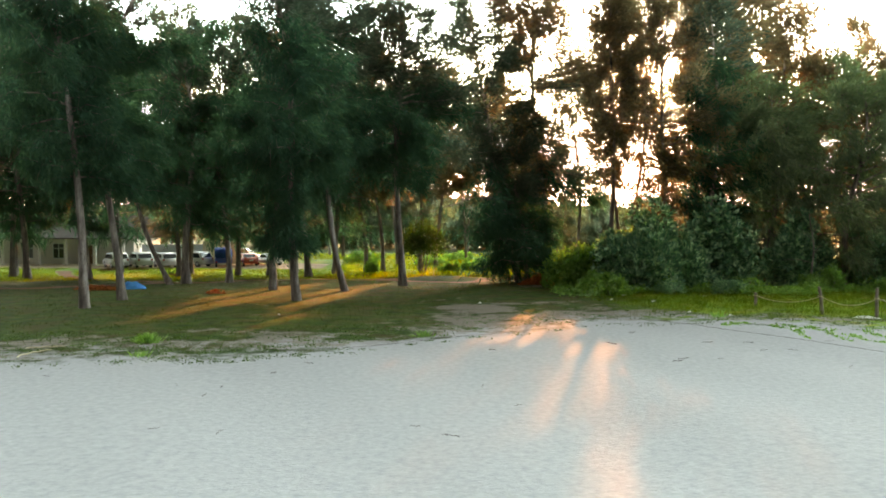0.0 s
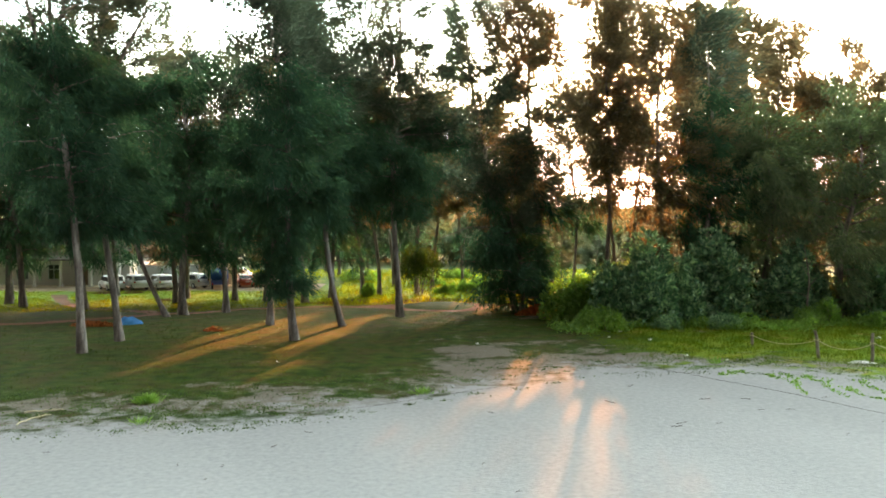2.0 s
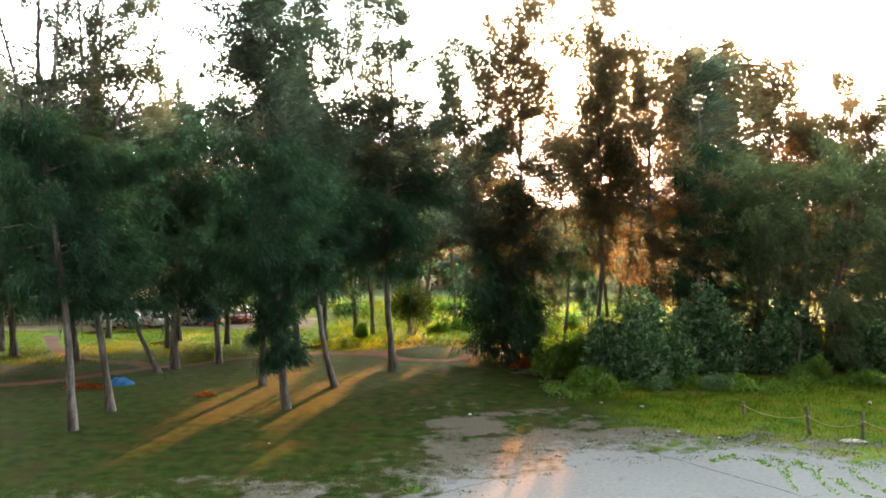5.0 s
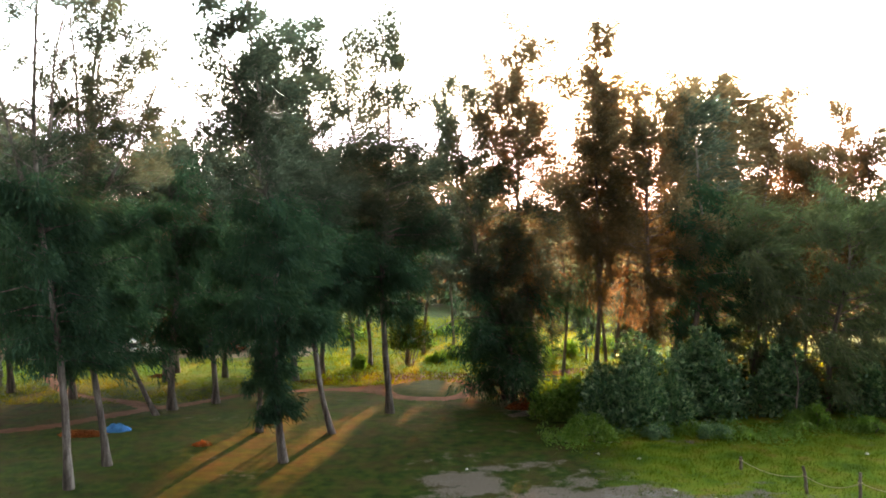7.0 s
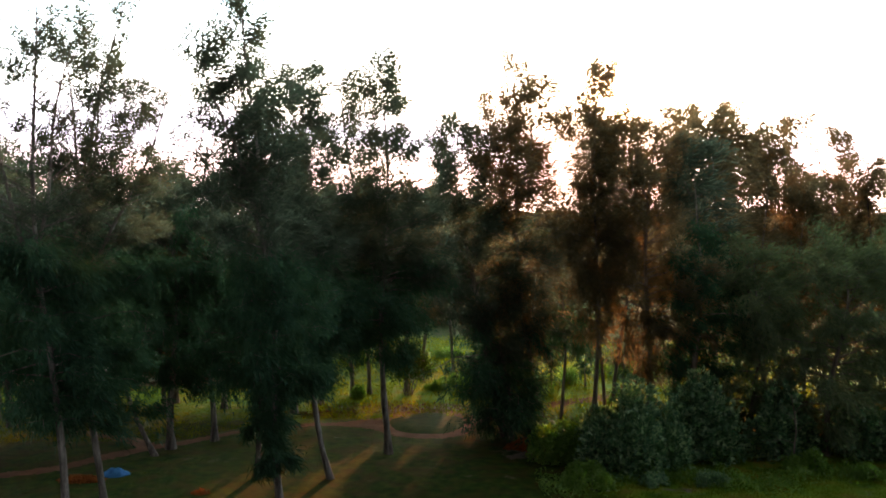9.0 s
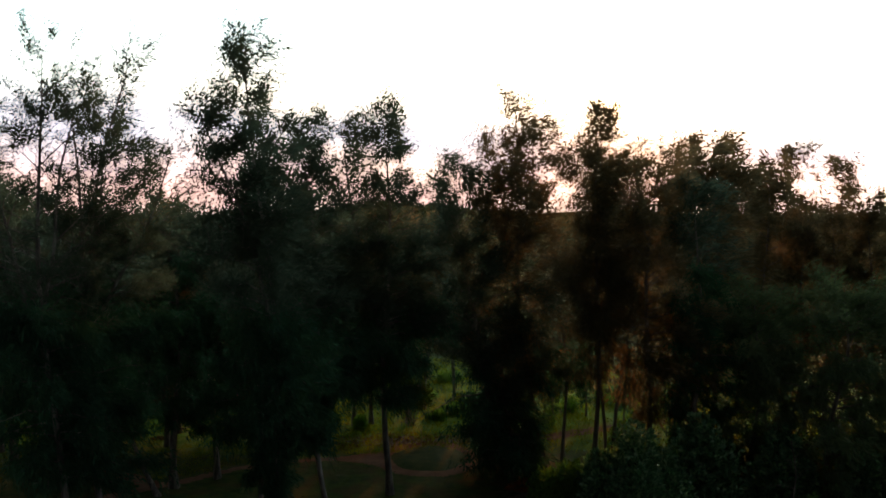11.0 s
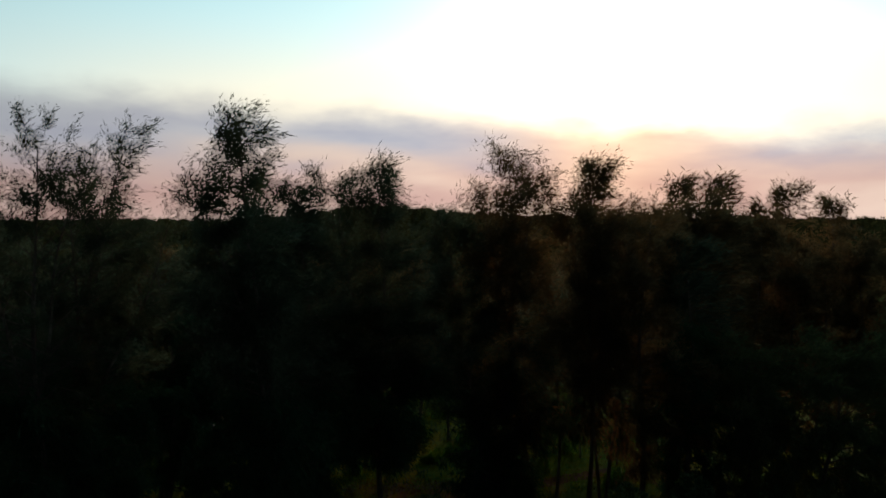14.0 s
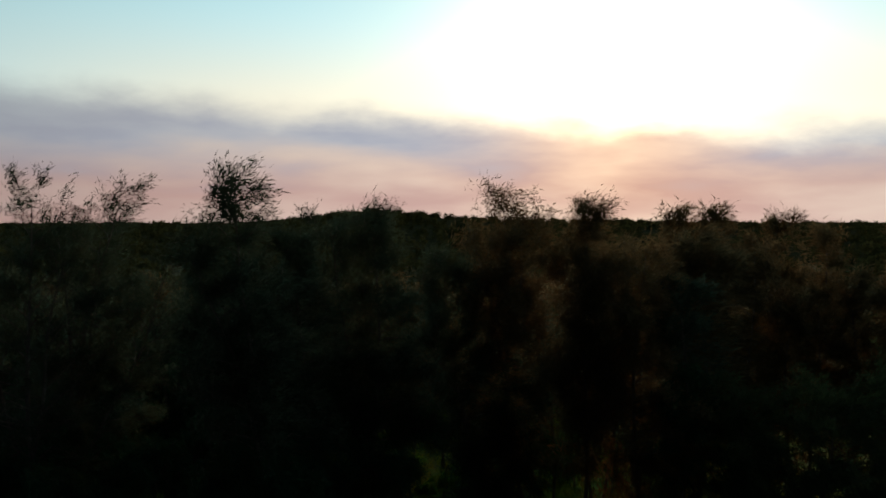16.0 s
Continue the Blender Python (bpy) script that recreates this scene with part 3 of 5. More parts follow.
def ribbon(name, pts, widths, mat, label, lift=0.012, seed=1):
    """A flat worn path along pts with ragged edges, a little proud of the ground."""
    rng = np.random.default_rng(seed)
    pts, widths = np.asarray(pts, float), np.asarray(widths, float)
    t = np.linspace(0, len(pts) - 1, len(pts) * 24)
    c = np.stack([np.interp(t, np.arange(len(pts)), pts[:, k]) for k in (0, 1)], 1)
    for _ in range(14):
        c[1:-1] = (c[:-2] + c[1:-1] + c[2:]) / 3
    w = np.interp(t, np.arange(len(pts)), widths)
    d = np.gradient(c, axis=0)
    d /= np.linalg.norm(d, axis=1, keepdims=True)
    nrm = np.stack([-d[:, 1], d[:, 0]], 1)
    cols = 7
    V = []
    for k in range(cols):
        o = (k / (cols - 1) - 0.5)
        e = rng.normal(size=len(c)) * 0.12 * abs(o) * 2
        q = c + nrm * ((w * o) + e)[:, None]
        V.append(np.column_stack([q, ground_z(q[:, 0], q[:, 1]) + lift + 0.03 * (0.25 - o * o)]))
    V = np.stack(V, 1)
    n = len(c)
    i, j = np.meshgrid(np.arange(n - 1), np.arange(cols - 1), indexing="ij")
    a = (i * cols + j).ravel()
    me = mesh_np(name, V.reshape(-1, 3), np.stack([a, a + cols, a + cols + 1, a + 1], 1), mat, True)
    return tagged(place(name, me), label, "path", kind="structure")


RING = (-0.2, 72.3)
ang = np.linspace(0, 2 * np.pi, 15)
ribbon("dirt_path", np.stack([RING[0] + 4.1 * np.cos(ang), RING[1] + 5.0 * np.sin(ang)], 1), [1.7] * 15, DIRT, "red dirt path round the grassy island", 0.018, 2)
ribbon("dirt_path", [(-3.6, 72.3), (-5.2, 72.4), (-8.4, 72.5), (-13, 71.2), (-17, 69.0), (-21, 65.2), (-24.5, 61.8), (-27, 58.2), (-31, 56.6), (-46, 55)], [6.0, 4.2, 1.4, 0.9, 1.0, 1.3, 1.7, 1.3, 1.3, 1.4], DIRT, "narrow red dirt path through the grass", 0.012, 3)
ribbon("dirt_path", [(-22.5, 64.3), (-25, 66.6), (-28, 68.3), (-31.5, 70.5), (-34, 73.5), (-37.5, 79), (-41, 86)], [1.6, 1.5, 1.1, 1.1, 1.0, 1.2, 1.6], DIRT, "red dirt path leading to the car park", 0.015, 4)
ribbon("dirt_path", [(3.6, 73.4), (6.5, 75.5), (9.5, 78.5), (14, 81), (20, 84)], [2.4, 2.2, 2.0, 2.0, 2.0], DIRT, "red dirt path between the trees", 0.010, 5)
ribbon("dirt_road", [(-14, 95.5), (-24, 95.2), (-36, 94), (-44, 92.5), (-54, 92), (-75, 91)], [9.0, 9.5, 8.0, 5.5, 5.0, 5.0], TAN, "tan dirt road and car park ground", 0.014, 6)


def island():
    rng = np.random.default_rng(7)
    rings, seg = 7, 48
    V, Q = [(RING[0], RING[1], gz(*RING) + 0.26)], []
    for r in range(1, rings + 1):
        for s in range(seg):
            a = s * 2 * math.pi / seg
            R = 3.4 * r / rings * (1 + (0.03 * math.sin(5 * a) + rng.uniform(-0.015, 0.015)) * (r == rings))
            x, y = RING[0] + R * math.cos(a), RING[1] + 1.25 * R * math.sin(a)
            V.append((x, y, gz(x, y) + 0.26 * (1 - (r / rings) ** 4) + 0.01 + rng.uniform(0, 0.02)))
    for r in range(rings - 1):
        for s in range(seg):
            a, b2 = 1 + r * seg + s, 1 + r * seg + (s + 1) % seg
            Q.append((a, a + seg, b2 + seg, b2))
    me = bpy.data.meshes.new("grass_island")
    me.from_pydata(V, [], Q + [(0, 1 + s, 1 + (s + 1) % seg) for s in range(seg)])
    me.materials.append(TURF)
    for p in me.polygons:
        p.use_smooth = True
    tagged(place("grass_island", me), "low round grass island within the dirt path", "grass island", kind="structure")


TURF = material("mown_turf", [(0.010, 0.030, 0.006), (0.022, 0.052, 0.009), (0.05, 0.068, 0.014)], 1.2, 16, 0.9, 0.8, 30, spec=0.1)
island()


# ---- front trees ----
def at(x, y, dz=0.0):
    return (x, y, gz(x, y) + dz)


AIRY = dict(tuft=0.1, size_low=0.66, limbs=84, low=(38, 36), high=(25, 34), part_at=0.54, size=0.67, bare=0.72, loose=0.15)
FULL = dict(tuft=0.1, size_low=0.66, limbs=88, low=(36, 34), high=(27, 27), part_at=0.5, size=0.86, bare=0.2, loose=0.26, shape="cone")
HOLES = dict(tuft=0.1, limbs=86, low=(13, 18), high=(25, 26), part_at=0.42, size=0.9, bare=0.05, loose=0.3)
THIN = dict(tuft=0.1, limbs=50, low=(22, 18), high=(28, 24), part_at=0.5, size=0.9, loose=0.3)
casuarina(at(-20.0, 44.3), (-20.3, 42.8, 31.6), "tall casuarina with a thin spreading top and pale trunk", 11, early=1.0, r0=0.20, lo=0.24, spread=4.4, forks=((0.5, (-5.2, -0.6, 28.8)), (0.56, (1.2, -1.0, 28.6))), shape="wide", **{**AIRY, "bare": 0.45, "high": (20, 32)})
casuarina(at(-19.6, 48.5), (-20.4, 46.0, 29.7), "tall forked casuarina with an open windblown top", 18, early=1.0, r0=0.20, lo=0.24, spread=4.2, forks=((0.58, (3.1, -3.4, 31.9)), (0.6, (1.4, -2.0, 29.5)), (0.5, (4.6, -1.0, 27.0))), shape="wide", **{**AIRY, "bare": 0.34, "high": (20, 30)})
casuarina(at(-9.0, 49.0), (-10.2, 45.2, 33.2), "tallest casuarina with foliage hugging its trunk", 13, early=2.0, r0=0.20, lo=0.26, spread=4.0, skirt=((0.10, 0.26, 11, 0.75),), forks=((0.5, (-4.0, -3.0, 29.0)),), **{**FULL, "bare": 0.25, "high": (30, 28)})
casuarina(at(-12.0, 56.1), (-11.6, 55.0, 29.7), "tall slim casuarina with a grey trunk", 14, early=3.0, r0=0.20, lo=0.21, spread=3.5, skirt=((0.13, 0.21, 8, 1.2),), **{**FULL, "bare": 0.08, "high": (32, 28)})
casuarina(at(-6.8, 55.7), (-8.7, 55.0, 28.9), "leaning casuarina with a long bare trunk", 15, early=4.0, r0=0.18, lo=0.27, spread=3.3, **{**FULL, "bare": 0.05, "high": (34, 30)})
casuarina(at(-3.1, 62.0), (-3.4, 59.5, 30.4), "casuarina with a bare pale trunk beside the dirt path", 16, early=3.0, r0=0.23, lo=0.27, spread=4.9, forks=((0.45, (-3.6, 0, 30.0)),), **{**FULL, "bare": 0.1, "high": (36, 28), "loose": 0.3})
# middle rows
MID = dict(limbs=52, low=(26, 21), high=(40, 16), part_at=0.7, size=1.25, size_low=0.9, loose=0.25)
casuarina(at(-20.6, 63.8), (-21.6, 65.0, 23.0), "dark casuarina over the dirt path", 21, r0=0.29, lo=0.22, spread=6.8, **MID)
casuarina(at(-17.8, 66.4), (-18.0, 68.0, 22.0), "casuarina with a straight pale trunk", 22, r0=0.23, lo=0.22, spread=6.0, **MID)
casuarina(at(-21.0, 61.6), (-27.5, 64.0, 20.0), "casuarina leaning over the path", 23, early=1.8, r0=0.17, lo=0.36, spread=5.6, **MID)
casuarina(at(-30.5, 68.5), (-31.0, 68.0, 23.0), "dark casuarina beyond the leaf pile", 24, r0=0.26, lo=0.22, spread=6.8, **MID)
casuarina(at(-37.6, 72.0), (-38.5, 70.0, 25.0), "dark casuarina near the house", 25, r0=0.28, lo=0.22, spread=7.0, **MID)
casuarina(at(-13.0, 77.0), (-13.5, 76.0, 23.5), "casuarina standing in the shade", 26, r0=0.28, lo=0.3, spread=6.4, **MID)
casuarina(at(6.6, 67.0), (2.2, 66.0, 26.4), "bushy casuarina with foliage down to the ground", 31, early=2.2, r0=0.26, lo=0.07, spread=5.2, shape="wide", **{**HOLES, "limbs": 110, "bare": 0.0, "low": (16, 18), "high": (40, 27), "part_at": 0.36})
casuarina(at(6.9, 65.6), (6.6, 65.5, 14.0), "low bushy casuarina skirted with foliage", 32, r0=0.17, lo=0.02, spread=4.2, shape="cone", **{**HOLES, "limbs": 100})
casuarina(at(9.9, 67.5), (6.9, 65.0, 32.3), "tall casuarina with a rounded airy top", 33, early=1.6, mat=NEEDLE_GLOW, r0=0.19, lo=0.26, spread=5.0, forks=((0.62, (-1.2, -1.5, 31.6)), (0.6, (-5.4, -1.0, 29.4))), **HOLES)
casuarina(at(13.8, 66.5), (13.9, 65.0, 31.7), "tall slim casuarina with a narrow top", 34, mat=NEEDLE_GLOW, r0=0.17, lo=0.265, spread=3.2, shape="wide", **{**HOLES, "bare": 0.0, "low": (9, 14), "high": (36, 28), "loose": 0.3})
casuarina(at(15.4, 69.0), (14.9, 69.0, 27.6), "thin casuarina standing close to its neighbour", 35, mat=NEEDLE_GLOW, r0=0.13, lo=0.45, spread=4.8, **HOLES)
casuarina(at(18.2, 66.0), (18.6, 65.0, 27.6), "dense casuarina behind the shrubs", 36, mat=NEEDLE_GLOW, r0=0.24, lo=0.2, spread=5.0, **{**HOLES, "limbs": 110})
casuarina(at(21.4, 64.5), (21.2, 64.0, 24.5), "dense dark casuarina behind the shrubs", 37, r0=0.26, lo=0.16, spread=4.4, **MID)
casuarina(at(30.5, 60.5), (31.5, 60.0, 16.0), "low spreading casuarina over the grass", 38, mat=NEEDLE_PALE, r0=0.24, lo=0.12, spread=5.8, shape="wide", **MID)
casuarina(at(37.0, 61.0), (37.5, 60.0, 17.5), "low spreading casuarina at the edge of the grass", 39, mat=NEEDLE_PALE, r0=0.26, lo=0.10, spread=6.4, shape="wide", **MID)
casuarina(at(26.0, 64.0), (26.0, 63.5, 15.5), "low dark casuarina behind the shrubs", 40, mat=NEEDLE_PALE, r0=0.23, lo=0.10, spread=5.2, shape="wide", **MID)

casuarina(at(12.0, 71.5), (11.4, 71.0, 21.0), "thin casuarina with an open crown", 41, r0=0.14, lo=0.35, spread=4.6, **{**THIN, "limbs": 60})
casuarina(at(17.0, 73.5), (17.6, 73.0, 26.8), "thin casuarina with an open crown", 42, mat=NEEDLE_GLOW, r0=0.15, lo=0.5, spread=5.4, **HOLES)

# back rows: a few grown trees, repeated turned and scaled
BACK = dict(limbs=66, low=(12, 11), high=(30, 19), part_at=0.4, size=1.65, size_low=1.35, twiggy=False, loose=0.4)
back = [casuarina(at(27.0, 76.0), (27.0, 76.0, 28.0), "tall casuarina of the back row", 51, mat=NEEDLE_GLOW, group="back row", r0=0.26, lo=0.16, spread=5.6, shape="cone", **BACK),
        casuarina(at(32.5, 90.0), (33.0, 89.0, 31.0), "tall casuarina of the back row", 52, mat=NEEDLE_GLOW, group="back row", r0=0.28, lo=0.18, spread=6.2, shape="cone", **BACK),
        casuarina(at(-26.0, 82.0), (-26.5, 82.0, 22.0), "casuarina at the edge of the car park", 53, group="back row", r0=0.24, lo=0.2, spread=7.0, **BACK)]
COPSE = [(2, 8 + 6.2 * i, 108 + 9 * math.sin(i * 2.1), 0.35 + 0.05 * math.sin(i * 1.3), i * 50) for i in range(6)]
COPSE += [(2, 10.4, 87.5, 0.33, 20), (2, 13.2, 85.5, 0.36, 110), (2, 17.4, 88.5, 0.37, 200), (2, 21.0, 86.0, 0.36, 290), (2, 25.0, 90.0, 0.38, 65)]
THICK = dict(limbs=48, low=(22, 14), high=(40, 14), part_at=0.4, size=1.7, size_low=1.5, twiggy=False)
back.append(casuarina(at(-8.1, 84.5), (-8.5, 84.0, 21.0), "thin casuarina with a bare stem by the field", 54, mat=NEEDLE_GLOW, group="back row", r0=0.22, lo=0.42, spread=5.8, **THICK))
back.append(casuarina(at(-0.8, 92.0), (-1.0, 92.0, 21.5), "thin casuarina with a high crown by the field", 55, mat=NEEDLE_GLOW, group="back row", r0=0.2, lo=0.46, spread=6.4, **THICK))
BELT = [(2 + i % 2, -66 + 5.2 * i + 2.2 * math.sin(i * 2.3), 118 + 7 * math.sin(i * 1.7), 0.86 + 0.1 * math.sin(i * 3.1), i * 77) for i in range(10)]
# Three more trees, added to shade the left lawn from the low sun.
BELT += [(2, -14.5, 116.0, 0.8, 40), (2, -9.0, 120.0, 0.78, 150), (2, -3.5, 117.0, 0.72, 260)]
for k, x, y, s, turn in ((0, 23.5, 76.0, 0.97, 70), (0, 33.5, 79.0, 0.98, 160), (1, 40.5, 91.0, 0.98, 90), (1, 48.5, 92.0, 0.93, 200), (0, 38.0, 80.0, 0.8, 250), (1, 42.5, 85.0, 0.74, 330), (1, 28.4, 91.0, 1.0, 15), (0, 47.5, 76.0, 0.86, 200), (1, 57.0, 92.0, 0.93, 300),
                         (0, 45.0, 82.0, 0.86, 20), (0, 53.0, 84.0, 0.95, 120), (1, 65.0, 95.0, 0.93, 45), (0, 61.0, 82.0, 0.95, 310), (0, 44.0, 68.0, 0.7, 30), (0, 52.0, 70.0, 0.75, 75),
                         (2, -20.3, 79.0, 0.95, 80), (2, -34.0, 84.0, 1.0, 160), (2, -43.0, 80.0, 1.05, 240), (2, -40.5, 75.0, 1.1, 300), (2, -50.0, 74.0, 1.1, 20), (2, -15.5, 84.0, 0.95, 200), (2, -11.0, 81.0, 0.95, 330),
                         # The 0.62 and 0.66 trees here are added to cut sunlight on the lawn.
                         (3, -6.4, 85.5, 0.9, 10), (3, -2.5, 87.0, 0.95, 60), (4, 2.8, 96.0, 0.95, 200), (4, 6.4, 92.0, 0.92, 320), (4, -5.5, 97.0, 0.95, 100), (3, 6.0, 88.0, 0.62, 130), (3, 10.0, 96.0, 0.66, 290), (2, -58.0, 84.0, 1.1, 140), (2, -48.0, 66.0, 1.1, 100), (2, 4.0, 128.0, 0.5, 250), (2, -6.0, 122.0, 0.52, 15), (2, 6.5, 100.0, 0.4, 190), (2, -10.0, 112.0, 0.5, 130), (0, -17.2, 79.0, 0.82, 40), (0, -25.5, 77.0, 0.84, 190), *BELT, *COPSE):
    copy_thing(back[k], Matrix.Translation(at(x, y)) @ Matrix.Rotation(radians(turn), 4, "Z") @ Matrix.Scale(s, 4))


# ---- shrubs ----
def foliage_cloud(rng, blobs, n, length, width, droop=0.1):
    """Leaves over the outer part of several uneven lumps: (x, y, z, rx, ry, rz)."""
    blobs = np.asarray(blobs, float)
    wgt = blobs[:, 3] * blobs[:, 5]
    pick = rng.choice(len(blobs), n, p=wgt / wgt.sum())
    d = rng.normal(size=(n, 3))
    d /= np.linalg.norm(d, axis=1, keepdims=True)
    r = rng.uniform(0.45, 1.12, n)[:, None] ** 0.6 * (1 + 0.2 * np.sin(d[:, :1] * 7 + pick[:, None]) + 0.18 * np.sin(d[:, 2:3] * 9 + pick[:, None] * 2))
    pos = blobs[pick, :3] + d * r * blobs[pick, 3:]
    keep = pos[:, 2] > 0.03
    pos, d = pos[keep], d[keep]
    m = len(pos)
    way = d * 0.8 + rng.normal(size=(m, 3)) * 0.6 + np.array([0, 0, 0.25 - droop])
    return kites(pos, way, rng.uniform(0.6, 1.2, m) * length, rng.uniform(0.7, 1.2, m) * width, rng, 0.18)


def rosettes(rng, blobs, n, length, width, leaves=7):
    """Whorls of leaves at the tips of the outer twigs."""
    blobs = np.asarray(blobs, float)
    wgt = blobs[:, 3] * blobs[:, 5]
    pick = rng.choice(len(blobs), n, p=wgt / wgt.sum())
    d = rng.normal(size=(n, 3)) + np.array([0, -0.3, 0.5])
    d /= np.linalg.norm(d, axis=1, keepdims=True)
    tip = blobs[pick, :3] + d * blobs[pick, 3:] * rng.uniform(0.9, 1.2, n)[:, None]
    keep = tip[:, 2] > 0.3
    tip, d = np.repeat(tip[keep], leaves, axis=0), np.repeat(d[keep], leaves, axis=0)
    m = len(tip)
    way = d * 0.7 + np.array([0, 0, 0.45]) + rng.normal(size=(m, 3)) * 0.62
    return kites(tip, way, rng.uniform(0.7, 1.15, m) * length, rng.uniform(0.75, 1.15, m) * width, rng, 0.15)


def shrub(x, y, w, d, h, label, seed, leaf=0.42, wide=0.24, n=5200, mat=None, name="shrub", group="shrubs along the grass", lift=0.0):
    rng = np.random.default_rng(seed)
    ob = thing(name, Matrix.Translation(at(x, y)), label, "shrub", group)
    k = max(6, int(w * d * 0.5))
    blobs, stems = [], []
    for _ in range(k):
        a, r = rng.uniform(0, 6.28), rng.uniform(0, 1) ** 0.5
        bx, by = math.cos(a) * r * w * 0.36, math.sin(a) * r * d * 0.36
        bh = h * (1 - 0.45 * r * r) * rng.uniform(0.7, 1.0)
        s = rng.uniform(0.7, 1.2) * min(w, d, h) * 0.24
        blobs.append((bx, by, bh - s, s, s, s * 1.0))
        blobs.append((bx * 1.15, by * 1.15, max(s * 0.8, bh * 0.45), s * 1.15, s * 1.1, s * 1.2))
        blobs.append((bx * 1.25, by * 1.25, s * 0.6, s * 1.0, s * 0.9, s * 0.9))
        stems.append((bend((bx * 0.3, by * 0.3, -0.1), (bx, by, bh - s * 0.3), 6, rng, 0.15), np.linspace(0.05, 0.012, 6)))
    if lift:
        blobs = [(bx, by, bz * (1 - lift / h) + lift, sx, sy, sz * 0.8) for bx, by, bz, sx, sy, sz in blobs]
    v, q = tubes(stems, 5)
    place("woody_stem", mesh_np("woody_stem", v, q, BARK, True), ob)
    v, f = foliage_cloud(rng, blobs, n if leaf < 0.4 else n // 2, leaf, wide)
    if leaf >= 0.4:
        v2, f2 = rosettes(rng, blobs, n // 9, leaf * 1.15, wide * 1.1)
        v, f = np.vstack([v, v2]), np.vstack([f, f2 + len(v)])
    place("foliage", mesh_np("foliage", v, f, mat or BROADLEAF), ob)
    return ob


shrub(14.6, 57.5, 7.8, 5.0, 6.6, "large glossy broad-leaved shrub at the grass edge", 61, leaf=0.4, wide=0.2, n=16000)
shrub(10.0, 59.6, 4.6, 3.6, 4.3, "bright broad-leaved shrub beside the bushy casuarina", 62, leaf=0.34, wide=0.18, n=5200, mat=YOUNGLEAF)
shrub(20.8, 59.8, 7.0, 4.6, 6.8, "tall dark broad-leaved shrub under the casuarinas", 63, n=9500)
shrub(26.8, 60.2, 5.4, 4.0, 6.0, "broad-leaved shrub with pale glossy leaves", 64, n=6000)
shrub(32.5, 60.0, 6.0, 4.2, 5.0, "dark shrub thicket by the rope fence", 65, n=6500)
shrub(38.5, 60.5, 6.0, 4.2, 4.6, "dark shrub thicket by the rope fence", 66, n=5000)
for i, (x, y, w, h) in enumerate(((18.0, 63.5, 6.0, 3.6), (24.0, 63.8, 6.0, 4.4), (29.5, 63.6, 6.0, 4.6), (35.5, 64.0, 6.5, 4.6), (41.5, 64.5, 7.0, 4.8), (24.0, 68.5, 7.0, 3.6), (32.0, 69.0, 8.0, 4.0))):
    shrub(x, y, w, w * 0.6, h, "dark leafy thicket under the casuarinas", 160 + i, leaf=0.34, wide=0.18, n=3000, mat=DARKLEAF, name="thicket", group="thickets under the trees")
shrub(10.9, 54.0, 5.8, 3.0, 1.9, "low bright green leafy plants on the lawn edge", 67, leaf=0.22, wide=0.12, n=5200, mat=YOUNGLEAF, name="low_shrub")
shrub(15.5, 53.6, 2.0, 1.6, 1.3, "small grey-green bush in front of the shrubs", 68, leaf=0.2, wide=0.06, n=1800, name="low_shrub")
shrub(19.2, 53.4, 2.2, 1.6, 1.4, "small grey-green bush in front of the shrubs", 69, leaf=0.2, wide=0.06, n=1800, name="low_shrub")
shrub(27.2, 55.6, 4.2, 2.6, 2.0, "low bright green bush on the grass", 70, leaf=0.2, wide=0.11, n=3400, mat=YOUNGLEAF, name="low_shrub")
shrub(31.0, 54.5, 4.0, 2.2, 1.3, "low bright green plants by the rope fence", 71, leaf=0.2, wide=0.11, n=2400, mat=YOUNGLEAF, name="low_shrub")
shrub(-2.2, 84.5, 4.8, 4.2, 5.9, "small round leafy tree beside a casuarina trunk", 72, leaf=0.3, wide=0.15, n=4200, mat=DARKLEAF, name="small_tree", group="trees by the field", lift=2.2)
for i, (x, y, w, h) in enumerate(((-7.4, 83.5, 1.6, 1.7), (1.2, 87.0, 3.6, 1.2), (4.4, 89.0, 3.6, 1.3), (2.8, 90.0, 4.0, 1.4), (5.5, 95.0, 5.0, 1.6), (-1.5, 97.0, 5.0, 1.5), (9.0, 92.0, 5.0, 2.0),
                                  (12.0, 84.0, 3.0, 2.2), (15.5, 90.0, 4.5, 2.6), (19.0, 78.0, 3.0, 2.4), (22.0, 95.0, 5.0, 2.4), (27.0, 100.0, 6.0, 2.6), (13.0, 108.0, 6.0, 2.2), (2.0, 108.0, 6.0, 1.6), (-10.0, 104.0, 6.0, 2.0))):
    shrub(x, y, w, w * 0.8, h, "sunlit leafy bush in the field behind the trees", 80 + i, leaf=0.3, wide=0.16, n=1600, mat=YOUNGLEAF, name="field_bush", group="bushes in the field")


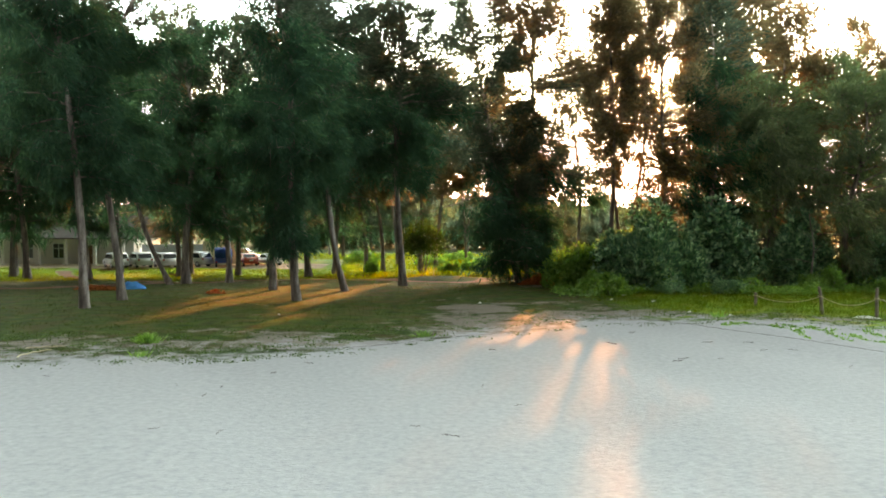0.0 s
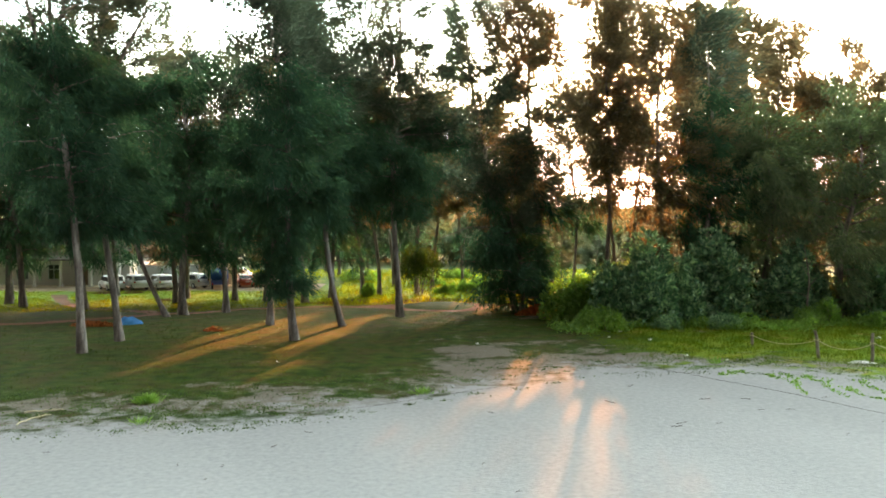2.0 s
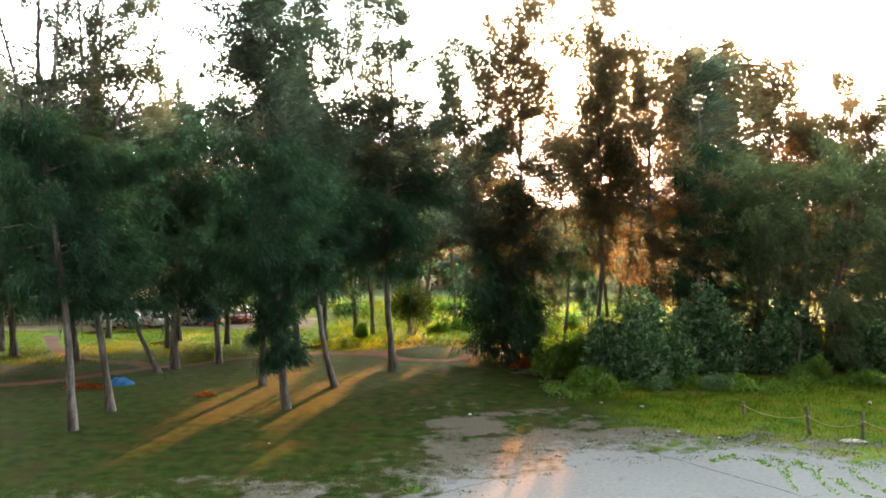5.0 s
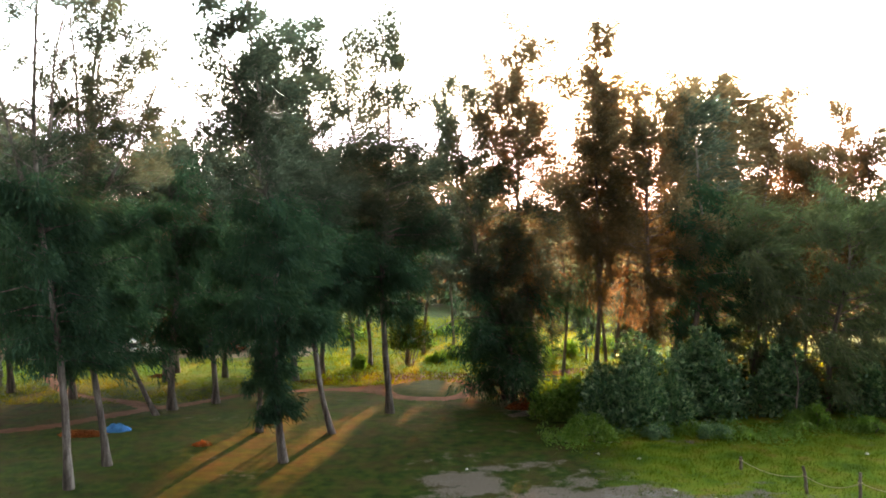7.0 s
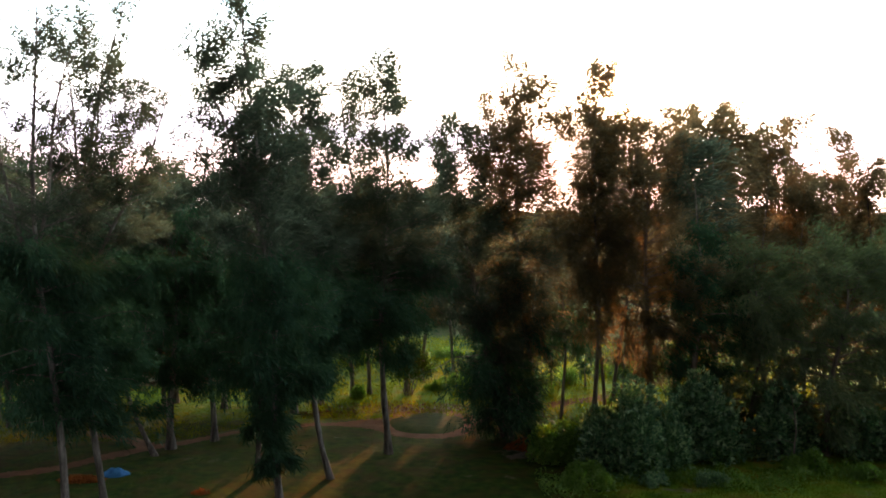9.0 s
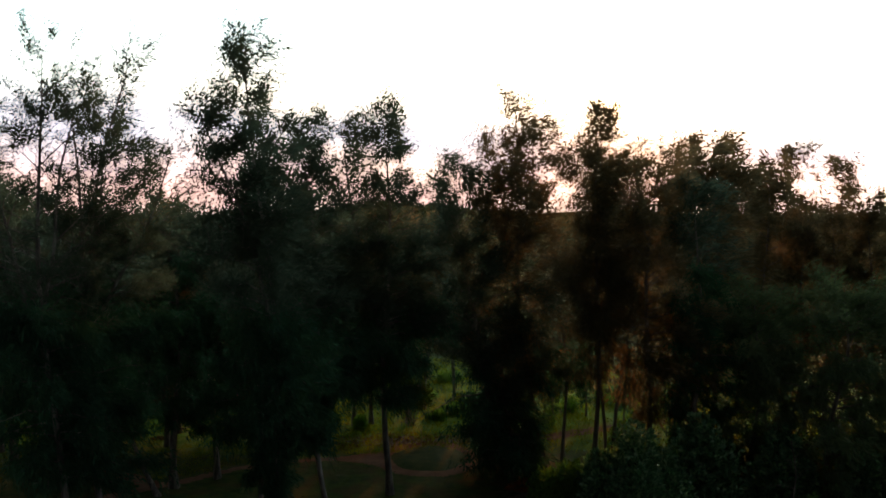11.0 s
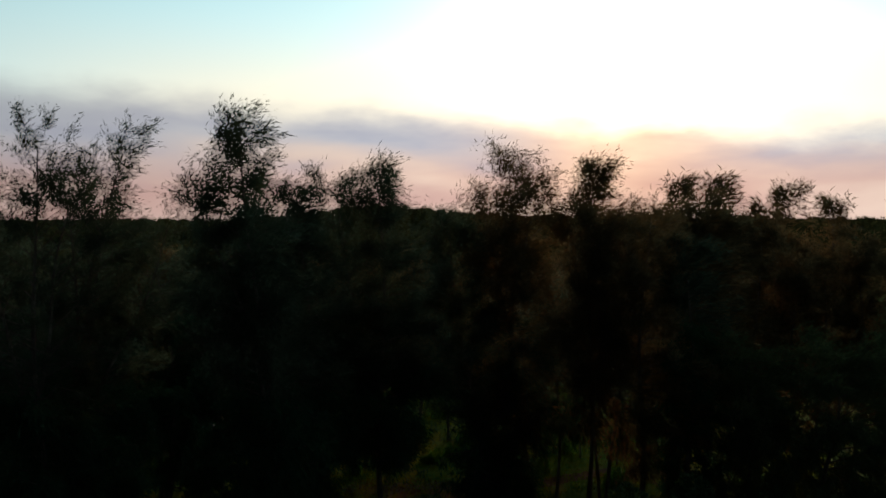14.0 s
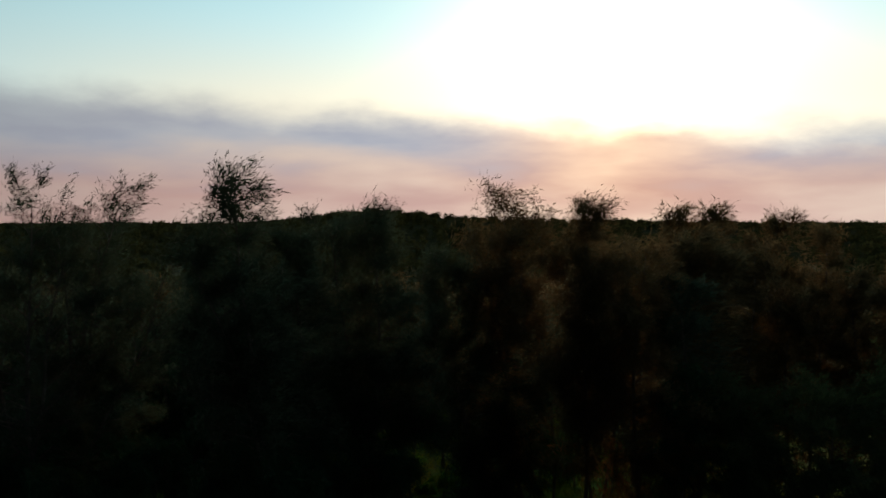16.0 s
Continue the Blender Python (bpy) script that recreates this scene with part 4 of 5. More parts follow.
def snag():
    """A thin grey stem with bare side branches, standing in front of the shrubs."""
    rng = np.random.default_rng(97)
    ob = thing("bare_snag", Matrix.Translation(at(26.4, 56.9)), "thin grey bare stem with dead branches among the shrubs", "dead tree")
    stem = bend((0, 0, -0.2), (-0.25, 0, 5.4), 9, rng, 0.12)
    v, q = tubes([(stem, np.linspace(0.085, 0.03, 9))], 8)
    place("trunk", mesh_np("trunk", v, q, BARK, True), ob)
    for k, (dx, dz) in enumerate(((-2.4, 0.15), (1.1, 0.9), (-0.9, 0.8), (0.8, 0.7))):
        p = stem[3 + k]
        s = np.linspace(0, 1, 6)[:, None]
        line = p + np.array([dx, -0.2, dz]) * s + rng.normal(size=(6, 3)) * 0.04 * s + np.array([0, 0, 0.25]) * np.sin(s * 3)
        v, q = tubes([(line, np.linspace(0.03, 0.008, 6))], 6)
        place("branch", mesh_np("branch", v, q, BARK, True), ob)


snag()


def undergrowth():
    """A ragged strip of leafy weeds where the grass meets the shrubs."""
    rng = np.random.default_rng(98)
    n = 9000
    x = rng.uniform(7.5, 44, n)
    y = 54.6 + 1.6 * np.sin(x * 0.5) + rng.normal(size=n) * 1.1
    h = np.clip(0.55 + 0.5 * np.sin(x * 1.9) * np.sin(x * 0.63 + 1), 0.12, 1.2) * rng.uniform(0.1, 1.0, n)
    pos = np.stack([x, y, ground_z(x, y) + h], 1)
    v, f = kites(pos, rng.normal(size=(n, 3)) + np.array([0, -0.3, 0.3]), rng.uniform(0.14, 0.32, n), rng.uniform(0.07, 0.15, n), rng, 0.18)
    tagged(place("undergrowth", mesh_np("undergrowth", v, f, YOUNGLEAF)), "leafy green weeds between the grass and the shrubs", "weeds", kind="stuff")


undergrowth()


def sapling():
    rng = np.random.default_rng(99)
    ob = thing("sapling", Matrix.Translation(at(-0.9, 76.6)), "thin sapling at the edge of the grass island", "plant")
    stems = [((np.array([[0, 0, -0.05], [0.05, 0, 0.8], [0.02, 0.02, 1.7]])), np.array([0.03, 0.02, 0.008]))]
    for i in range(7):
        a, z0 = i * 2.1, 0.6 + i * 0.16
        stems.append((np.array([[0.04, 0, z0], [0.04 + math.cos(a) * 0.4, math.sin(a) * 0.4, z0 + 0.35]]), np.array([0.012, 0.005])))
    v, q = tubes(stems, 5)
    place("woody_stem", mesh_np("woody_stem", v, q, BARK, True), ob)
    v, f = foliage_cloud(rng, [(0, 0, 1.5, 0.5, 0.5, 0.7), (0.2, 0, 1.0, 0.4, 0.4, 0.4)], 170, 0.16, 0.08)
    place("foliage", mesh_np("foliage", v, f, YOUNGLEAF), ob)


sapling()


# ---- rope fence ----
POSTS = [(18.35, 46.6, 0.75, 0.04, 3), (20.5, 42.6, 1.5, -0.3, -7), (22.6, 41.3, 1.58, 0.03, 3), (26.0, 40.2, 1.5, 0.0, -3)]


def fence():
    rng = np.random.default_rng(5)
    ob = thing("rope_fence", Matrix.Translation(at(20.4, 43.0)), "weathered wooden posts with a slack rope along the beach", "fence")
    tops = []
    for x, y, h, lean, tilt in POSTS:
        p0 = np.array([x, y, gz(x, y) - 0.3])
        p1 = np.array([x + lean, y, gz(x, y) + h])
        line = bend(p0, p1, 6, rng, 0.03)
        r = np.array([0.095, 0.092, 0.09, 0.088, 0.085, 0.075])
        v, q = tubes([(line, r)], 9)
        n = len(v)
        v = np.vstack([v, line[-1] + [0, 0, 0.01]])
        me = bpy.data.meshes.new("post")
        me.from_pydata([tuple(c) for c in v - np.array(at(20.4, 43.0))], [], [tuple(f) for f in q] + [(n - 9 + k, n - 9 + (k + 1) % 9, n) for k in range(9)])
        me.materials.append(WOOD)
        place("post", me, ob)
        tops.append(p0 + (p1 - p0) * (0.72 if h > 1 else 0.85))
    for a, b2, sag in zip(tops[:-1], tops[1:], (0.35, 0.42, 0.4)):
        s = np.linspace(0, 1, 15)[:, None]
        line = a * (1 - s) + b2 * s + np.array([0, 0, -1.0]) * (4 * sag * s * (1 - s)) - np.array([0, 0.11, 0])
        v, q = tubes([(line - np.array(at(20.4, 43.0)), np.full(15, 0.022))], 6)
        place("rope", mesh_np("rope", v, q, ROPE, True), ob, "slack pale rope")
    for a in tops[:3]:
        k = np.linspace(0, 2 * np.pi, 13)
        line = np.stack([a[0] + 0.115 * np.cos(k), a[1] + 0.115 * np.sin(k), a[2] + 0 * k], 1)
        v, q = tubes([(line - np.array(at(20.4, 43.0)), np.full(13, 0.022))], 6)
        place("knot", mesh_np("knot", v, q, ROPE, True), ob)


fence()


def heap(name, x, y, w, d, h, mat, label, category, seed, seg=26, rough=0.12, parent=None):
    """A crumpled low heap of cloth or plastic with folds."""
    rng = np.random.default_rng(seed)
    V, Q = [], []
    nx, ny = seg, max(6, int(seg * d / w))
    ph = rng.uniform(0, 6, 6)
    for i in range(nx + 1):
        for j in range(ny + 1):
            u, v = i / nx * 2 - 1, j / ny * 2 - 1
            px, py = u * math.sqrt(max(0, 1 - v * v / 2)), v * math.sqrt(max(0, 1 - u * u / 2))
            r = math.sqrt(min(1, px * px + py * py))
            z = h * (1 - r ** 2.2) ** 0.7 * (0.75 + 0.25 * math.sin(px * 3 + ph[0]) * math.cos(py * 2 + ph[1]))
            z += rough * h * (math.sin(px * 9 + py * 5 + ph[2]) + math.sin(px * 4 - py * 11 + ph[3])) * (1 - r) + rng.uniform(-0.02, 0.02) * h
            X, Y = px * w / 2 * (1 + 0.08 * math.sin(4 * math.atan2(py, px) + ph[4])), py * d / 2
            V.append((X, Y, max(0.0, z) + gz(x + X, y + Y) - gz(x, y) + 0.006))
    for i in range(nx):
        for j in range(ny):
            a = i * (ny + 1) + j
            Q.append((a, a + ny + 1, a + ny + 2, a + 1))
    me = bpy.data.meshes.new(name)
    me.from_pydata(V, [], Q)
    me.materials.append(mat)
    for p in me.polygons:
        p.use_smooth = True
    ob = place(name, me)
    ob.matrix_world = Matrix.Translation(at(x, y))
    return tagged(ob, label, category)


heap("tarp_pile", -22.2, 56.7, 1.9, 1.3, 0.62, TARP, "bright blue tarpaulin bundled on the lawn", "tarp", 3)
heap("plastic_sheet", 22.1, 41.2, 1.5, 0.5, 0.14, PLASTIC, "crumpled white plastic sheet beside a fence post", "litter", 4)


def leaf_pile(x, y, w, d, h, n, label, seed, mat):
    rng = np.random.default_rng(seed)
    r, a = rng.uniform(0, 1, n) ** 0.5, rng.uniform(0, 6.283, n)
    px, py = x + r * np.cos(a) * w / 2, y + r * np.sin(a) * d / 2
    pos = np.stack([px, py, ground_z(px, py) + 0.01 + h * (1 - r ** 2) * rng.uniform(0.2, 1, n)], 1)
    way = rng.normal(size=(n, 3)) * np.array([1, 1, 0.35])
    v, f = kites(pos, way, rng.uniform(0.12, 0.3, n), rng.uniform(0.06, 0.14, n), rng, 0.2)
    tagged(place("leaf_pile", mesh_np("leaf_pile", v, f, mat)), label, "leaf pile", kind="stuff")


leaf_pile(-24.1, 55.5, 3.2, 1.6, 0.28, 1500, "raked rust-red leaf pile beside the tarpaulin", 8, DRYLEAF)
leaf_pile(8.6, 63.2, 5.0, 2.6, 0.95, 2800, "rust-red dead branches and leaves under the casuarina", 9, DRYLEAF)
leaf_pile(-15.0, 52.4, 1.1, 0.7, 0.3, 160, "small heap of dead brown leaves on the lawn", 10, DRYLEAF)
leaf_pile(-9.8, 76.6, 6.0, 3.2, 0.1, 900, "brown leaf litter beside the dirt path", 12, DULLLEAF)
leaf_pile(-3.0, 79.0, 17, 5.5, 0.05, 2000, "brown fallen needles and leaves behind the grass island", 14, DULLLEAF)
leaf_pile(6.6, 74.0, 2.4, 1.4, 0.2, 400, "brown leaf litter on the dirt path", 13, DULLLEAF)
for k, (x, y) in enumerate(((-37.0, 88.0), (-33.6, 87.6), (-27.0, 80.0))):
    leaf_pile(x, y, 2.4, 1.6, 0.16, 420, "dark heap of raked leaves on the lawn", 40 + k, DULLLEAF)


# ---- grass, creepers and small litter ----
def blades(name, n, pick, height, width, label, seed, mat, lift=1.0):
    """Loose grass blades where pick(x, y, rng) allows."""
    rng = np.random.default_rng(seed)
    x, y = pick(n, rng)
    m = len(x)
    pos = np.stack([x, y, ground_z(x, y) - 0.01], 1)
    way = rng.normal(size=(m, 3)) * (0.45, 0.45, 0.45 * lift) + np.array([0.1, 0, lift])
    v, f = kites(pos, way, rng.uniform(height[0], height[1], m), rng.uniform(width[0], width[1], m), rng)
    tagged(place(name, mesh_np(name, v, f, mat)), label, "grass", kind="stuff")


def lumps(x, y, s):
    return np.sin(x * 1.7 * s + 1.3 * np.sin(y * 0.9 * s)) * np.sin(y * 2.1 * s + 1.1 * np.sin(x * 1.3 * s))


def lawn(n, rng):
    x, y = rng.uniform(-42, 44, n), 27 + 45 * rng.uniform(0, 1, n) ** 1.3
    shore = np.interp(x, SHORE_X, SHORE_Y)
    p = np.clip((y - shore - 0.6) / 7, 0.0, 1) * (0.55 + 0.45 * lumps(x, y, 0.8))
    p = p * (np.hypot((x - 1.5) / 2.6, (y - 42) / 4.6) > 1) * (np.abs(np.hypot(x - RING[0], (y - RING[1]) * 0.82) - 4.1) > 0.8)
    p *= 1 - (np.abs(y - np.interp(x, [-46, -31, -27, -24.5, -21, -17, -13, -8.4, -3.6], [55, 56.6, 58.2, 61.8, 65.2, 69.0, 71.2, 72.5, 72.3])) < 0.9) * (x < -3)
    k = rng.uniform(0, 1, n) < p
    return x[k], y[k]


def tall(n, rng):
    x, y = rng.uniform(9, 44, n), rng.uniform(38, 57, n)
    shore = np.interp(x, SHORE_X, SHORE_Y)
    p = np.clip((y - shore - 1.5) / 6, 0, 1) * (0.6 + 0.4 * lumps(x, y, 1.0)) * np.clip((x - 9) / 5, 0, 1)
    k = rng.uniform(0, 1, n) < p
    return x[k], y[k]


def creeper(n, rng):
    """Low leafy patches scattered along the edge of the sand."""
    m = 5200
    cx, off = rng.uniform(-34, 34, m), rng.uniform(-1.4, 7.5, m)
    cy = off + np.interp(cx, SHORE_X, SHORE_Y)
    p = np.clip(0.45 + 0.75 * lumps(cx, cy * 1.5, 0.55), 0, 1) * np.interp(off, [-1.4, 0.6, 3.0, 7.5], [0.06, 0.5, 0.9, 0.35]) * np.interp(cx, [-34, -4, 2, 10, 16, 34], [1.0, 0.9, 0.45, 0.45, 0.9, 1.0])
    k = rng.uniform(0, 1, m) < p
    cx, cy = cx[k], cy[k]
    pick = rng.integers(0, len(cx), n)
    s = rng.uniform(0.05, 0.42, len(cx))[pick]
    x, y = cx[pick] + rng.normal(size=n) * s * 1.5, cy[pick] + rng.normal(size=n) * s * 0.8
    return x, y


def runners(n, rng):
    """Trailing stems that reach out over the sand beside the rope fence."""
    runs = []
    for x0, y0, x1, y1 in ((15.9, 37.9, 15.7, 33.4), (16.6, 38.2, 16.2, 35.4), (18.1, 37.0, 16.8, 32.8), (18.0, 35.0, 18.3, 32.1), (19.6, 36.4, 19.0, 32.6), (20.6, 36.0, 20.9, 32.4), (17.3, 37.8, 17.6, 36.2), (14.6, 38.6, 13.4, 37.4)):
        m = n // 8
        q = np.sort(rng.uniform(0, 1, m)) ** 1.3
        bow = 0.22 * np.sin(q * 5 + rng.uniform(0, 6))
        wide = 0.16 * (1 - 0.6 * q)
        runs.append((x0 + (x1 - x0) * q + bow + rng.normal(size=m) * wide, y0 + (y1 - y0) * q + rng.normal(size=m) * wide))
    return np.concatenate([r[0] for r in runs]), np.concatenate([r[1] for r in runs])


def park(n, rng):
    """The grass in front of the car park."""
    x, y = rng.uniform(-60, -4, n), rng.uniform(66, 90, n)
    path = np.interp(x, [-31, -27, -24.5, -21, -17, -13, -8.4, -3.6], [56.6, 58.2, 61.8, 65.2, 69.0, 71.2, 72.5, 72.3])
    drive = np.interp(y, [64.3, 66.6, 68.3, 70.5, 73.5, 79, 86], [-22.5, -25, -28, -31.5, -34, -37.5, -41])
    k = (y > path + 1.2) & (np.abs(x - drive) > 1.0) & (rng.uniform(0, 1, n) < 0.65 + 0.35 * lumps(x, y, 0.5))
    return x[k], y[k]


def field(n, rng):
    x, y = rng.uniform(-30, 45, n), rng.uniform(74, 125, n)
    ok = (x > -12) | (y > 108)
    x, y = x[ok], y[ok]
    k = rng.uniform(0, 1, len(x)) < 0.6 + 0.4 * lumps(x, y, 0.4)
    return x[k], y[k]


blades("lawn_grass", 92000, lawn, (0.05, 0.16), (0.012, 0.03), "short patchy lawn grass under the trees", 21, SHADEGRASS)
blades("tall_grass", 90000, tall, (0.12, 0.4), (0.012, 0.028), "tall bright green grass behind the rope fence", 22, GRASS)
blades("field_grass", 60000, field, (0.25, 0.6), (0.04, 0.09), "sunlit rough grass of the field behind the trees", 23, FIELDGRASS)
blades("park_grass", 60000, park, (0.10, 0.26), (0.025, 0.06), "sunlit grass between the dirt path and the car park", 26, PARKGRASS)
blades("creeping_plants", 30000, creeper, (0.04, 0.11), (0.03, 0.06), "creeping green beach plants on the sand edge", 24, CREEP, 0.3)


blades("beach_runners", 760, runners, (0.08, 0.17), (0.06, 0.12), "trailing green runners reaching over the sand", 25, YOUNGLEAF, 0.3)


def tuft(x, y, label, seed, n=260, h=0.45):
    rng = np.random.default_rng(seed)
    pos = np.stack([rng.normal(size=n) * 0.16, rng.normal(size=n) * 0.13, np.zeros(n)], 1)
    way = pos * np.array([3, 3, 0]) + rng.normal(size=(n, 3)) * 0.3 + np.array([0, 0, 1.0])
    v, f = kites(pos, way, rng.uniform(0.5, 1, n) * h, rng.uniform(0.02, 0.05, n), rng)
    ob = place("grass_tuft", mesh_np("grass_tuft", v, f, YOUNGLEAF))
    ob.matrix_world = Matrix.Translation(at(x, y))
    tagged(ob, label, "grass tuft", "tufts on the sand edge", kind="stuff")


tuft(-12.0, 32.2, "bright green grass tuft on the sandy edge", 1, 380, 0.5)
tuft(-0.8, 33.6, "thin dark weed standing in the sand", 2, 70, 0.42)
tuft(-11.1, 29.0, "small weed at the edge of the sand", 3, 60, 0.35)
tuft(-21.5, 37.0, "pale green tuft on the lawn", 4, 420, 0.45)
tuft(14.2, 40.5, "thin weed at the edge of the sand", 5, 60, 0.6)


def stick(x, y, length, turn, r, label, seed, mat=WOOD, bow=0.12, rise=0.03):
    rng = np.random.default_rng(seed)
    a = radians(turn)
    s = np.linspace(0, 1, 9)
    line = np.stack([(s - 0.5) * length, bow * length * np.sin(s * 3.1) * rng.uniform(-1, 1) + rng.normal(size=9) * 0.012 * length, r + rise * np.sin(s * 9) ** 2], 1)
    sets = [(line, np.linspace(r, r * 0.5, 9))]
    for _ in range(2):
        k = rng.integers(3, 7)
        e = line[k] + np.array([rng.uniform(0.1, 0.25) * length, rng.uniform(-0.2, 0.2) * length, 0.03])
        sets.append((np.stack([line[k], e]), np.array([r * 0.6, r * 0.3])))
    v, q = tubes(sets, 6)
    ob = place("driftwood", mesh_np("driftwood", v, q, mat, True))
    ob.matrix_world = Matrix.Translation(at(x, y)) @ Matrix.Rotation(a, 4, "Z")
    tagged(ob, label, "stick", "sticks on the beach")


STICKS = [(-15.4, 30.6, 1.4, 15, 0.03, "pale stick lying on the sandy edge"), (-15.2, 29.4, 1.6, 70, 0.03, "pale bent stick on the sandy edge")]
rs = random.Random(4)
for k in range(26):
    STICKS.append((rs.uniform(-14, 16), rs.uniform(17, 34), rs.uniform(0.15, 0.45), rs.uniform(0, 180), rs.uniform(0.006, 0.011), "dark twig half buried in the sand"))
for k in range(10):
    STICKS.append((rs.uniform(8, 17), rs.uniform(27, 36), rs.uniform(0.2, 0.55), rs.uniform(-30, 30), rs.uniform(0.006, 0.011), "dark twig on the open sand"))
for k, row in enumerate(STICKS):
    stick(*row, 100 + k, ROPE if k < 2 else BARK)


def sand_line(pts, label, seed):
    """A thin rope lying on the sand."""
    pts = np.asarray(pts, float)
    rng = np.random.default_rng(seed)
    t = np.linspace(0, len(pts) - 1, 60)
    c = np.stack([np.interp(t, np.arange(len(pts)), pts[:, k]) for k in (0, 1)], 1) + rng.normal(size=(60, 2)) * 0.02
    line = np.column_stack([c, ground_z(c[:, 0], c[:, 1]) + 0.015])
    v, q = tubes([(line, np.full(60, 0.007))], 5)
    tagged(place("beach_rope", mesh_np("beach_rope", v, q, BARK, True)), label, "rope")


sand_line([(10.6, 39.4), (11.7, 38.0), (15.1, 33.5), (17.1, 29.9), (18.2, 27.6)], "thin dark rope lying across the sand", 1)
sand_line([(-12, 29.2), (-8, 29.6), (-4, 31.0), (0, 33.2), (3, 35.6)], "thin rope lying along the grass edge", 2)

for k, (x, y, s) in enumerate(((12.0, 52.6, 0.3), (10.7, 50.2, 0.22), (13.0, 49.0, 0.25), (2.2, 47.0, 0.2), (13.4, 43.0, 0.22), (15.2, 41.8, 0.2), (-8.5, 41.2, 0.15), (27.5, 49.5, 0.3), (10.9, 55.0, 0.35))):
    heap("litter_scrap", x, y, s, s * 0.7, s * 0.45, PLASTIC, "scrap of white plastic litter in the grass", "litter", 30 + k, 8)


# ---- car park ----
def wheel(parent, x, y, r=0.34):
    bm = bmesh.new()
    bmesh.ops.create_cone(bm, cap_ends=True, segments=18, radius1=r, radius2=r, depth=0.22, matrix=Matrix.Translation((x, y, r)) @ Matrix.Rotation(radians(90), 4, "Y"))
    w = part("wheel", bm, RUBBER, parent, "black rubber tyre")
    bm = bmesh.new()
    sx = 0.115 if x > 0 else -0.115
    bmesh.ops.create_cone(bm, cap_ends=True, segments=14, radius1=r * 0.62, radius2=r * 0.5, depth=0.03, matrix=Matrix.Translation((x + sx, y, r)) @ Matrix.Rotation(radians(90 if x > 0 else -90), 4, "Y"))
    part("rim", bm, STEEL, w)


def car(x, y, turn, paint, label, kind="van"):
    """A parked car; its nose points along local -y."""
    ob = thing("car", Matrix.Translation(at(x, y)) @ Matrix.Rotation(radians(turn), 4, "Z"), label, "car", "parked cars")
    if kind == "van":
        L, W, H, prof = 4.4, 1.76, 1.74, [(-2.2, 0.3), (-2.22, 0.85), (-1.35, 1.05), (-0.65, 1.68), (-0.3, 1.74), (1.7, 1.72), (2.08, 1.1), (2.2, 1.0), (2.2, 0.32)]
        side = [(-1.15, 1.08), (-0.58, 1.60), (1.62, 1.62), (1.92, 1.08)]
        rear = ((2.095, 1.09), (1.79, 1.62))
        front = ((-1.30, 1.10), (-0.70, 1.64))
    else:
        L, W, H, prof = 4.4, 1.72, 1.45, [(-2.2, 0.3), (-2.2, 0.75), (-1.0, 0.92), (-0.35, 1.40), (0.0, 1.45), (0.95, 1.43), (1.6, 1.0), (2.15, 0.95), (2.2, 0.32)]
        side = [(-0.8, 0.95), (-0.28, 1.36), (0.9, 1.36), (1.35, 0.97)]
        rear = ((1.57, 1.02), (1.0, 1.40))
        front = ((-0.95, 0.96), (-0.4, 1.37))
    body = part("body", prism(prof, -W / 2, W / 2, 0.07), paint, ob, "", True)
    for s in (-1, 1):
        bm = prism(side, s * (W / 2 - 0.02), s * (W / 2 + 0.008))
        part("side_window", bm, CARGLASS, ob, "dark tinted glass")
    for nm, (a, b2) in (("rear_window", rear), ("windscreen", front)):
        k = 1 if nm == "rear_window" else -1
        bm = prism([(a[0] + 0.012 * k, a[1]), (b2[0] + 0.012 * k, b2[1]), (b2[0] - 0.05 * k, b2[1]), (a[0] - 0.05 * k, a[1])], -W / 2 + 0.16, W / 2 - 0.16)
        part(nm, bm, CARGLASS, ob, "dark tinted glass")
    for s in (-1, 1):
        part("tail_light", box(bmesh.new(), (s * 0.72 - 0.1, 2.1, 0.85), (s * 0.72 + 0.1, 2.225, 1.08), 0.02), REDLAMP, ob, "red lamp lens")
        part("headlight", box(bmesh.new(), (s * 0.66 - 0.16, -2.24, 0.66), (s * 0.66 + 0.16, -2.12, 0.82), 0.02), STEEL, ob)
        part("mirror", box(bmesh.new(), (s * (W / 2 + 0.1) - 0.08, -0.95, 1.0), (s * (W / 2 + 0.1) + 0.08, -0.83, 1.14), 0.02), paint, ob)
        for wy in (-1.38, 1.38):
            wheel(ob, s * (W / 2 - 0.1), wy)
    for k, yy in (("rear_bumper", 2.17), ("front_bumper", -2.27)):
        part(k, box(bmesh.new(), (-W / 2 + 0.05, yy, 0.36), (W / 2 - 0.05, yy + 0.12, 0.6), 0.03), paint, ob)
    part("number_plate", box(bmesh.new(), (-0.24, 2.285, 0.66), (0.24, 2.30, 0.78)), PLASTIC, ob)
    return ob


